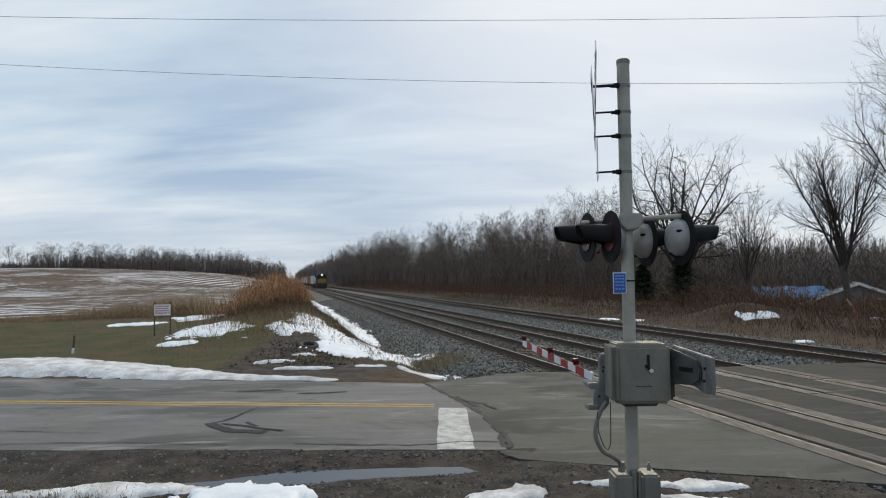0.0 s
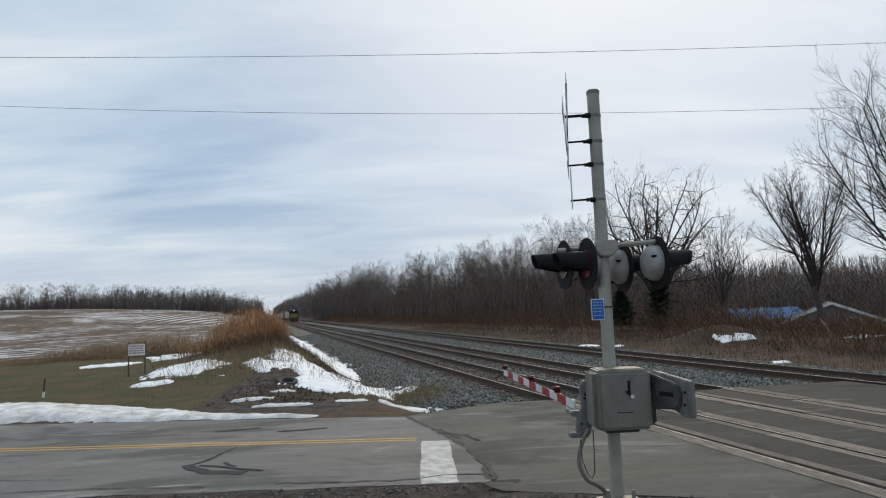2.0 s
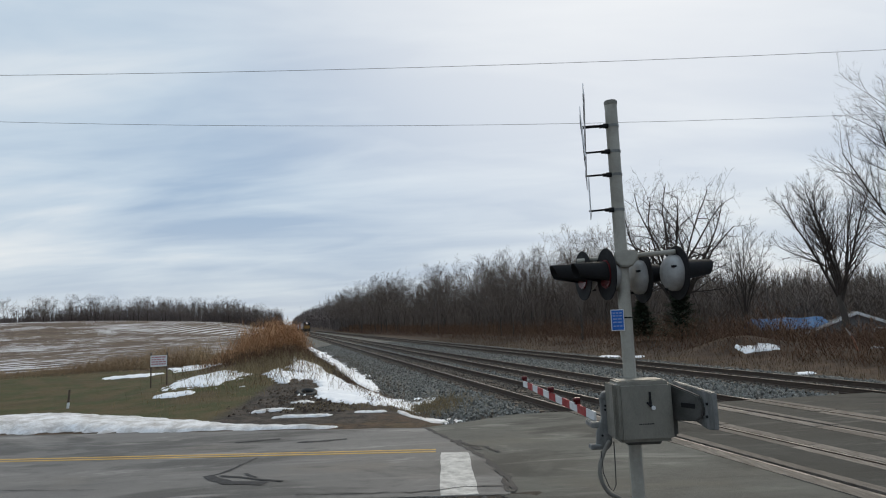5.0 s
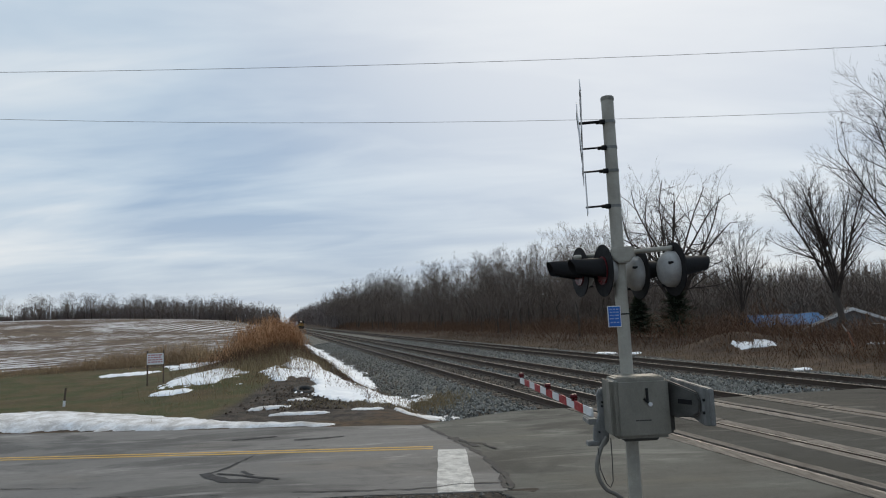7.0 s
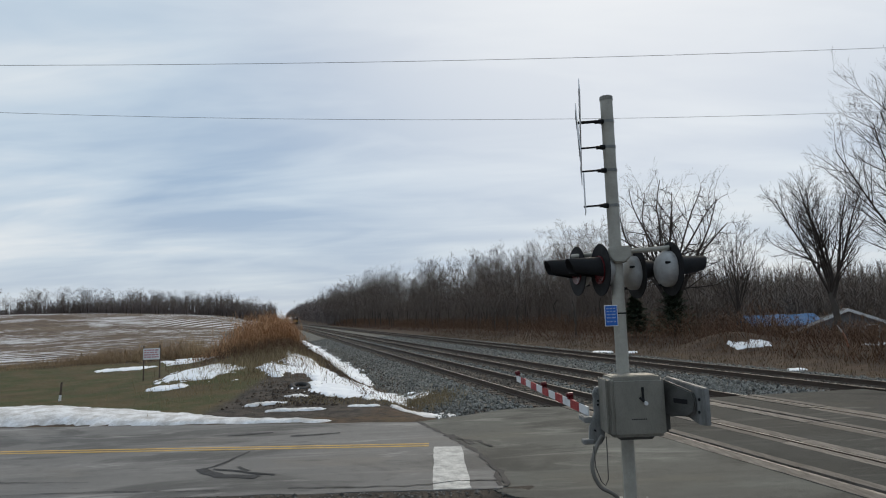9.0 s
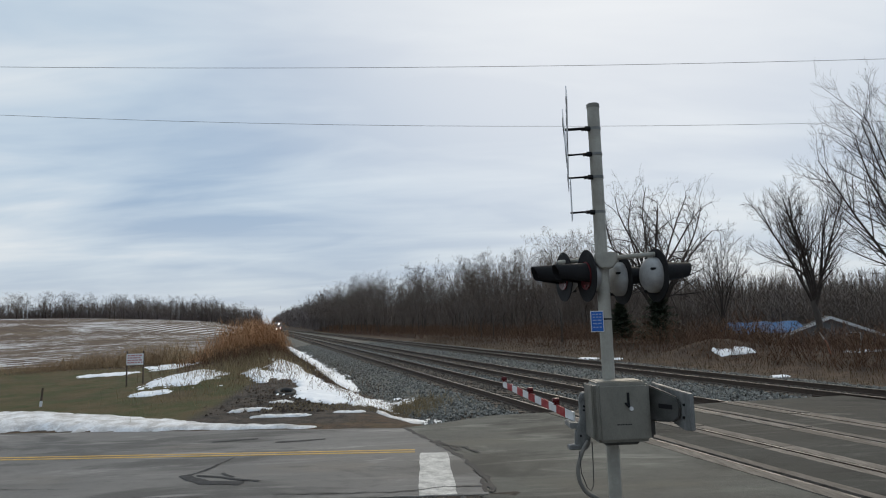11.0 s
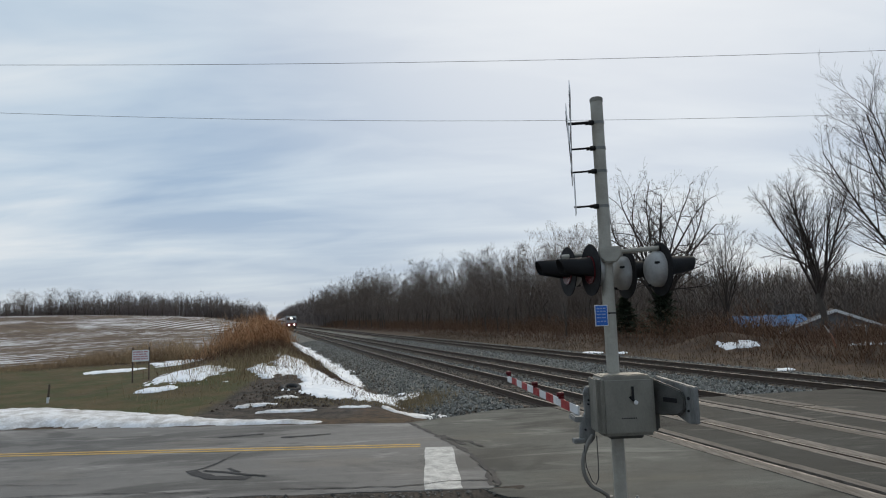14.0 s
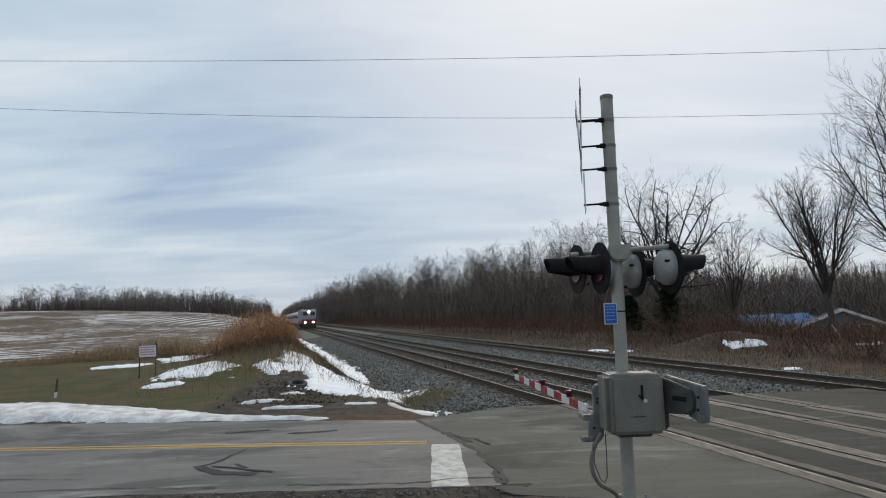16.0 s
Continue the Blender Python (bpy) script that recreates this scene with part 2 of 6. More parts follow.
# ---- mesh helpers ----
class Shape:
    """Vertices and faces that grow into one mesh."""

    def __init__(self):
        self.v, self.f, self.m = [], [], []

    def add(self, verts, faces, slot=0):
        k = len(self.v)
        self.v.extend(tuple(p) for p in verts)
        self.f.extend(tuple(i + k for i in face) for face in faces)
        self.m.extend([slot] * len(faces))
        return self

    def box(self, x0, y0, z0, x1, y1, z1, slot=0, m=None):
        v = [Vector((x, y, z)) for z in (z0, z1) for y in (y0, y1) for x in (x0, x1)]
        if m is not None:
            v = [m @ p for p in v]
        return self.add(v, [(0, 2, 3, 1), (4, 5, 7, 6), (0, 1, 5, 4), (2, 6, 7, 3), (0, 4, 6, 2), (1, 3, 7, 5)], slot)

    def tube(self, path, radii, sides=8, slot=0, cap=True):
        path = [Vector(p) for p in path]
        if isinstance(radii, (int, float)):
            radii = [radii] * len(path)
        verts, faces = [], []
        side = None
        for i, p in enumerate(path):
            d = (path[min(i + 1, len(path) - 1)] - path[max(i - 1, 0)]).normalized()
            if side is None:
                side = d.orthogonal().normalized()
            side = (side - d * side.dot(d)).normalized()
            up = d.cross(side)
            for k in range(sides):
                a = 2 * math.pi * k / sides
                verts.append(p + (side * math.cos(a) + up * math.sin(a)) * radii[i])
        for i in range(len(path) - 1):
            for k in range(sides):
                a, b = i * sides + k, i * sides + (k + 1) % sides
                faces.append((a, b, b + sides, a + sides))
        if cap:
            faces.append(tuple(reversed(range(sides))))
            faces.append(tuple(range((len(path) - 1) * sides, len(path) * sides)))
        return self.add(verts, faces, slot)

    def extrude(self, outline, m0, m1, slot=0):
        """A closed outline (x, y) swept straight from the pose m0 to the pose m1."""
        n = len(outline)
        verts = [m @ Vector((x, y, 0)) for m in (m0, m1) for x, y in outline]
        faces = [(k, (k + 1) % n, n + (k + 1) % n, n + k) for k in range(n)]
        return self.add(verts, faces + [tuple(reversed(range(n))), tuple(range(n, 2 * n))], slot)

    def mesh(self, name, *mats, smooth=False):
        me = bpy.data.meshes.new(name)
        me.from_pydata(self.v, [], self.f)
        for mt in mats:
            me.materials.append(mt)
        if len(mats) > 1:
            me.polygons.foreach_set("material_index", self.m)
        if smooth:
            me.polygons.foreach_set("use_smooth", [True] * len(self.f))
        me.update()
        return me


def rounded(shape, name, mat, width=0.01, segments=2, smooth=False):
    """A mesh whose edges are rounded off."""
    me = shape.mesh(name, mat)
    bm = bmesh.new()
    bm.from_mesh(me)
    bmesh.ops.recalc_face_normals(bm, faces=bm.faces)
    sharp = [e for e in bm.edges if len(e.link_faces) == 2 and e.calc_face_angle(0) > 0.5]
    bmesh.ops.bevel(bm, geom=sharp, offset=width, segments=segments, affect="EDGES", clamp_overlap=True)
    if smooth:
        for f in bm.faces:
            f.smooth = True
    bm.to_mesh(me)
    bm.free()
    return me


def part(name, me, parent, label="", m=None):
    ob = new(name, me)
    ob.parent = parent
    if m is not None:
        ob.matrix_basis = m
    return tagged(ob, label)


def thing(name, label, category, m=None, group="", kind="", data=None):
    ob = new(name, data)
    if m is not None:
        ob.matrix_basis = m
    return tagged(ob, label, category, group, kind)


# ---- plan ----
# The road crosses the view; the railway runs away, turned 13.8 degrees to the left.
TURN = radians(13.8)
ALONG, ACROSS = Vector((-math.sin(TURN), math.cos(TURN), 0)), Vector((math.cos(TURN), math.sin(TURN), 0))
TRACKS = (8.05, 11.35, 16.75)              # centres, measured across the railway
GAUGE = 1.505                            # between the middles of the rail heads


def on_track(s, u, z=0.0):
    """A place s metres across the railway and u metres along it."""
    return ACROSS * s + ALONG * u + Vector((0, 0, z))


def smooth(a, b, x):
    k = min(1.0, max(0.0, (x - a) / (b - a)))
    return k * k * (3 - 2 * k)


def road_near(x):
    return 9.2 - 0.035 * (x - 0.4) if x > -12 else 9.634 - 0.096 * (x + 12)


def road_far(x):
    return 15.1 - 0.142 * (x + 0.6) if x > -12 else 16.72 - 0.096 * (x + 12)


def road_mid(x):
    return 12.36 - 0.096 * x


def pave_near(x):
    return max(5.0, 8.72 - 0.296 * (x - 1.0))


def field_edge(x):
    """Where the ploughed field begins."""
    return 44.0 + 0.18 * (x + 15) if x > -15 else max(30.0, 44.0 + 0.72 * (x + 15))


def height(x, y):
    """The lie of the land."""
    s = x * ACROSS.x + y * ACROSS.y
    z = -0.03
    far = y - road_far(min(x, 3.0))
    if far > 0:
        # bank of earth beside the ballast, with a ditch between
        bank = 1.05 * math.exp(-(((x + 8.6) / 3.6) ** 2 + ((y - 38) / 13) ** 2) ** 1.2) * smooth(2, 9, far)
        bank += 0.25 * math.exp(-(((x + 5) / 4) ** 2 + ((y - 25) / 6) ** 2)) * smooth(1, 5, far)
        z += bank * smooth(3.4, 0.4, s)
        # the field climbs to the left
        z += 5.6 * smooth(28, 215, y) * smooth(-14, -125, x + 0.06 * y) + 2.0 * smooth(90, 260, y) * smooth(-6, -22, s)
        z += 0.35 * smooth(-8, -16, x) * smooth(2, 20, far)
    # railway bed
    bed = smooth(2.8, 4.4, s) * smooth(26, 19.5, s) * (smooth(0.2, 2.5, far) if s < 6.5 else 1)
    ditch = math.exp(-((s - 3.5) / 0.9) ** 2) * 0.16 * smooth(4, 10, far)
    z = z * (1 - bed) + bed * (-0.25 - 0.2 * smooth(6.4, 4.2, s)) - ditch
    if s > 19.5:
        z += 0.35 * smooth(20, 26, s) - 2.6 * smooth(30, 58, s) * smooth(120, 60, y)
        z += 0.7 * math.exp(-(((x - 16.2) / 2.5) ** 2 + ((y - 36.0) / 2.0) ** 2))
    inside = smooth(0.0, 0.5, y - road_near(x)) * smooth(0.0, 0.5, road_far(x) - y) if x < 1.5 else 0
    z = z * (1 - inside) - 0.05 * inside
    if x > 0.8:
        # under the paved crossing
        k = smooth(1.4, 2.3, x) * smooth(0.5, 1.3, y - pave_near(x)) * smooth(18.3, 17.2, y - 0.13 * (x - 1.6))
        out = smooth(0.3, -0.3, y - pave_near(x))
        z = z * (1 - k) * (1 - out) + -0.26 * k * (1 - out) + 0.006 * out
    if x < 1.5:
        z += 0.034 * math.exp(-((y - road_near(x) + 0.12) / 0.35) ** 2)
    # a shallow hollow in the verge that holds water
    z -= 0.075 * math.exp(-(((x + 1.4 - 2.0 * (y - 8.25)) / 1.7) ** 2 + ((y - 8.3 - 0.1 * (x + 1.4)) / 0.36) ** 2) ** 2)
    rough = noise.noise((x * 0.5, y * 0.5, 0)) * 0.05 + noise.noise((x * 2.1, y * 2.1, 3)) * 0.02
    return z + rough * (1 - inside) * (0.4 if far < 0 else 1)


# ---- ground ----
def ground_material():
    n = Nodes("open_ground", 0.9, 0, 0.2)
    lawn, field, gravel, brush, strip = (n.attr(k) for k in ("lawn", "field", "gravel", "brush", "strip"))
    ragged = n.noise(1.3, 5, 0.65)
    fine, coarse = n.noise(22, 4, 0.7), n.noise(0.22, 4, 0.6)
    straw = n.mix(n.span(n.noise(3.2, 5, 0.7), 0.35, 0.65), (0.088, 0.056, 0.034), (0.036, 0.027, 0.02))
    straw = n.mix(n.math("MULTIPLY", n.span(n.noise(0.6, 5, 0.7), 0.5, 0.7), 0.6), straw, (0.115, 0.083, 0.04))
    green = n.mix(n.span(n.noise(0.8, 5, 0.65), 0.38, 0.62), (0.054, 0.062, 0.02), (0.10, 0.074, 0.035))
    green = n.mix(n.math("MULTIPLY", n.span(n.noise(0.28, 5, 0.7, (0.6, 1.3, 1)), 0.48, 0.66), 0.6), green, (0.075, 0.05, 0.028))
    green = n.mix(n.math("MULTIPLY", n.span(fine, 0.4, 0.7), 0.5), green, (0.04, 0.038, 0.016))
    c = n.mix(n.span(n.math("ADD", lawn, n.math("MULTIPLY", ragged, 0.7)), 0.7, 1.0), straw, green)
    # ploughed rows with snow lying in the furrows
    def furrows(turn, scale, distort):
        rows, mp = n.add("ShaderNodeTexWave"), n.add("ShaderNodeMapping")
        mp.inputs["Rotation"].default_value = (0, 0, radians(turn))
        n.link(n.tc.outputs["Object"], mp.inputs[0]); n.link(mp.outputs[0], rows.inputs[0])
        rows.bands_direction = "Y"
        for key, v in (("Scale", scale), ("Distortion", distort), ("Detail", 3), ("Detail Scale", 0.5)):
            rows.inputs[key].default_value = v
        return rows.outputs[1]
    soil = n.mix(n.span(n.noise(0.7, 5, 0.7), 0.35, 0.65), (0.06, 0.042, 0.031), (0.135, 0.097, 0.068))
    soil = n.mix(n.math("MULTIPLY", n.span(n.noise(0.09, 5, 0.7, (0.5, 1.6, 1)), 0.45, 0.65), 0.6), soil, (0.15, 0.115, 0.078))
    drift = n.noise(0.07, 5, 0.65, (1.0, 0.55, 1))
    clods = n.noise(0.6, 6, 0.8, (1.1, 0.35, 1))
    lie = n.math("ADD", n.math("MULTIPLY", furrows(-36, 0.08, 2.2), 0.2), n.math("ADD", drift, n.math("MULTIPLY", clods, 0.75)))
    snowy = n.mix(n.math("MULTIPLY", n.span(lie, 1.03, 1.12), 0.8), soil, (0.66, 0.67, 0.69))
    lines = n.math("ADD", furrows(-98, 0.11, 0.9), n.math("MULTIPLY", clods, 0.5))
    ruled = n.mix(n.math("MULTIPLY", n.span(lines, 0.85, 1.05), 0.8), soil, (0.7, 0.71, 0.73))
    snowy = n.mix(strip, snowy, ruled)
    c = n.mix(n.span(n.math("ADD", field, n.math("MULTIPLY", ragged, 0.5)), 0.6, 0.9), c, snowy)
    mud = n.mix(n.span(n.noise(2.4, 5, 0.7), 0.35, 0.65), (0.026, 0.022, 0.019), (0.075, 0.061, 0.049))
    c = n.mix(n.span(n.math("ADD", gravel, n.math("MULTIPLY", ragged, 0.5)), 0.6, 0.9), c, mud)
    under = n.mix(n.span(n.noise(1.1, 5, 0.7), 0.35, 0.65), (0.04, 0.026, 0.019), (0.078, 0.05, 0.033))
    c = n.mix(n.span(n.math("ADD", brush, n.math("MULTIPLY", ragged, 0.5)), 0.6, 0.9), c, under)
    n.bump(n.math("ADD", fine, n.math("MULTIPLY", ragged, 2.0)), 0.6, 0.05)
    return n.done(c)


def build_ground():
    def axis(lo, hi, step, out_lo, out_hi):
        a = list(np.arange(lo, hi + step / 2, step))
        d, x = step, lo
        while x > out_lo:
            d *= 1.075
            x -= d
            a.insert(0, x)
        d, x = step, hi
        while x < out_hi:
            d *= 1.055
            x += d
            a.append(x)
        return a
    xs, ys = axis(-22, 24, 0.4, -1600, 1600), axis(4.4, 50, 0.4, -300, 2400)
    nx, ny = len(xs), len(ys)
    v, zone = [], []
    for y in ys:
        for x in xs:
            v.append((x, y, height(x, y)))
            s = x * ACROSS.x + y * ACROSS.y
            far = y - road_far(min(x, 3.0))
            near = road_near(x) - y
            field = smooth(0, 4, y - field_edge(x)) * smooth(-2, -7, s)
            lawn = smooth(0.5, 2, far) * smooth(44, 30, y) * smooth(-5.2, -7.0, x) * (1 - field) * (1 - smooth(27, 31, y) * smooth(-12.5, -10.5, x))
            gravel = smooth(0.6, -0.5, far) * smooth(3.2, 1.8, near) if far < 3 else smooth(1.5, 3.2, s) * smooth(20.5, 19.3, s)
            gravel = max(gravel, 0.9 * smooth(0.3, 1.6, far) * smooth(17, 7, far) * smooth(-7.6, -5.2, x) * smooth(4, 1, s) if far > 0 else 0)
            strip = smooth(150, 158, y) * smooth(200, 188, y) * smooth(-0.44, -0.41, x / max(y, 1.0))
            zone.append((lawn, field, gravel, smooth(20, 22, s), strip))
    faces = [(j * nx + i, j * nx + i + 1, (j + 1) * nx + i + 1, (j + 1) * nx + i) for j in range(ny - 1) for i in range(nx - 1)]
    me = bpy.data.meshes.new("ground")
    me.from_pydata(v, [], faces)
    me.polygons.foreach_set("use_smooth", [True] * len(faces))
    for k, name in enumerate(("lawn", "field", "gravel", "brush", "strip")):
        a = me.attributes.new(name, "FLOAT", "POINT")
        a.data.foreach_set("value", [float(z[k]) for z in zone])
    me.materials.append(ground_material())
    thing("ground", "rough open ground of lawn, ploughed field and dirt", "ground", kind="structure", data=me)


build_ground()


# ---- road ----
def sheet(name, outline, top, thick, mat, label, category, parent=None, kind="structure"):
    """A flat slab from an outline of corners."""
    sh = Shape()
    n = len(outline)
    sh.add([(x, y, top) for x, y in outline] + [(x, y, top - thick) for x, y in outline],
           [tuple(range(n))] + [(k, n + k, n + (k + 1) % n, (k + 1) % n) for k in range(n)])
    me = sh.mesh(name, mat)
    if parent is not None:
        return part(name, me, parent, label)
    return thing(name, label, category, kind=kind, data=me)


def ragged_line(points, step, amount, seed):
    """Points with small uneven steps between them."""
    rng = random.Random(seed)
    out = []
    for (x0, y0), (x1, y1) in zip(points, points[1:]):
        n = max(1, int(math.hypot(x1 - x0, y1 - y0) / step))
        for k in range(n):
            out.append((x0 + (x1 - x0) * k / n + rng.uniform(-amount, amount), y0 + (y1 - y0) * k / n + rng.uniform(-amount, amount)))
    return out + [points[-1]]


def build_road():
    near = [(x, road_near(x)) for x in (-120, -40, -12, -6, 0.86)]
    far = [(x, road_far(x)) for x in (-0.5, -3, -6, -9, -12, -40, -120)]
    out = ragged_line(near, 0.3, 0.035, 3) + ragged_line([(0.86, 10.2), (0.72, 11.2), (0.5, 12.2), (0.1, 13.4), (-0.4, 14.8)], 0.2, 0.03, 6) + ragged_line(far, 0.4, 0.03, 4)
    road = sheet("road", out, 0.0, 0.15, ASPHALT, "worn grey asphalt road with patched cracks", "road")
    # double yellow line and stop line
    for d in (-0.1, 0.1):
        o = [(x, road_mid(x) + d - 0.042) for x in (-120, -0.2)] + [(x, road_mid(x) + d + 0.042) for x in (-0.2, -120)]
        sheet("yellow_line", o, 0.004, 0.003, YELLOW, "thin worn yellow centre line", "", road)
    sheet("stop_line", ragged_line([(-0.11, 9.22), (0.42, 9.20), (0.40, 12.13), (-0.11, 12.16), (-0.11, 9.22)], 0.25, 0.012, 5)[:-1], 0.005, 0.004, WHITE_ROAD, "worn white stop line", "", road)
    return road


ROAD = build_road()


def build_crossing():
    """The paved strip over the rails, in slabs between the rails, with timbers beside each rail."""
    def corner(s, end):
        # near and far ends of the paved strip, as a distance along the railway
        # near end follows the dirt verge, far end the ballast
        p0, p1 = (Vector((1.0, 8.72, 0)), Vector((8.0, 6.65, 0))) if end == 0 else (Vector((1.6, 16.5, 0)), Vector((9.0, 17.5, 0)))
        d = (p1 - p0)
        # meet the line with s = const
        k = (s - p0.dot(ACROSS)) / d.dot(ACROSS)
        return (p0 + d * k).dot(ALONG)
    def xy(s, u):
        p = on_track(s, u)
        return (p.x, p.y)
    cross = thing("crossing_pavement", "dark asphalt level crossing between the rails", "crossing", kind="structure")
    edges = []
    for c in TRACKS[:2]:
        for side in (-1, 1):
            edges.append(c + side * GAUGE / 2)
    spans = []
    start = None
    for r in edges:
        spans.append((start, r - 0.32))
        start = r + 0.32
    spans.append((start, 15.6))
    for a, b in spans:
        if a is None:
            o = [(0.7, 9.15), (1.0, 8.72), (2.6, 8.24)]
            o += [xy(b, corner(b, 0)), xy(b, corner(b, 1)), (1.64, 16.55), (0.6, 15.75), (-0.55, 15.12), (-0.55, 14.9), (0.0, 13.3), (0.38, 12.1), (0.6, 11.0), (0.72, 10.2)]
            o = ragged_line(o + o[:1], 0.35, 0.02, 8)[:-1]
        else:
            o = [xy(a, corner(a, 0)), xy(b, corner(b, 0)), xy(b, corner(b, 1)), xy(a, corner(a, 1))]
        sheet("asphalt_slab", o, -0.004, 0.2, ASPHALT_APRON if a is None else ASPHALT_DARK, "", "", cross)
    for r in edges:
        u0, u1 = corner(r, 0), corner(r, 1)
        inner = 1 if r in (edges[0], edges[2]) else -1
        for a, b, in ((0.06, 0.32), (-0.32, -0.06)):
            a2, b2 = (a + 0.06, b) if (a > 0) == (inner > 0) else (a, b)
            if a < 0 and inner < 0:
                a2, b2 = a, b - 0.06
            u, k = u0, 0
            rng = random.Random(int(r * 100))
            while u < u1 - 0.2:
                e = min(u1, u + 2.4)
                sh = Shape()
                m = Matrix.Translation(on_track(r, 0)) @ Matrix.Rotation(TURN, 4, "Z")
                sh.box(a2, u + 0.008, -0.16, b2, e - 0.008, 0.006 + rng.uniform(-0.008, 0.008), 0, m)
                part("crossing_timber", sh.mesh("crossing_timber", BOARD), cross)
                u = e
    return cross


build_crossing()


# ---- railway ----
RAIL_OUT = [(-0.07, -0.18), (0.07, -0.18), (0.07, -0.165), (0.012, -0.145), (0.012, -0.045), (0.036, -0.032), (0.036, -0.004), (0.03, 0.0), (-0.03, 0.0), (-0.036, -0.004), (-0.036, -0.032), (-0.012, -0.045), (-0.012, -0.145), (-0.07, -0.165)]


def build_tracks():
    names = ("near main track", "far main track", "siding track")
    tie_me = Shape().box(-1.3, -0.115, -0.36, 1.3, 0.115, -0.183).mesh("tie", TIE)
    turn = Matrix.Rotation(TURN, 4, "Z")
    for c, label in zip(TRACKS, names):
        track = thing("railway_track", "steel rails on dark wooden ties, " + label, "railway", kind="structure", group="railway tracks")
        for side in (-1, 1):
            sh = Shape()
            m0 = Matrix.Translation(on_track(c + side * GAUGE / 2, -40)) @ turn @ Matrix.Rotation(radians(90), 4, "X")
            m1 = Matrix.Translation(on_track(c + side * GAUGE / 2, 900)) @ turn @ Matrix.Rotation(radians(90), 4, "X")
            sh.extrude(RAIL_OUT, m0, m1)
            sh.m[7] = 1
            part("rail", sh.mesh("rail", STEEL, RAIL_TOP), track)
        rng = random.Random(int(c * 10))
        far = Shape()
        for k in range(640):
            u = 2.0 + 0.52 * k
            m = Matrix.Translation(on_track(c + rng.uniform(-0.04, 0.04), u, rng.uniform(-0.012, 0.008))) @ Matrix.Rotation(TURN + rng.uniform(-0.015, 0.015), 4, "Z")
            if 11 < u < 120:
                part("tie", tie_me, track, m=m)
            elif u > 11 or c > 13:
                far.box(-1.3, -0.115, -0.36, 1.3, 0.115, -0.183, 0, m)
        tagged(part("far_ties", far.mesh("far_ties", TIE), track), kind="stuff")


build_tracks()


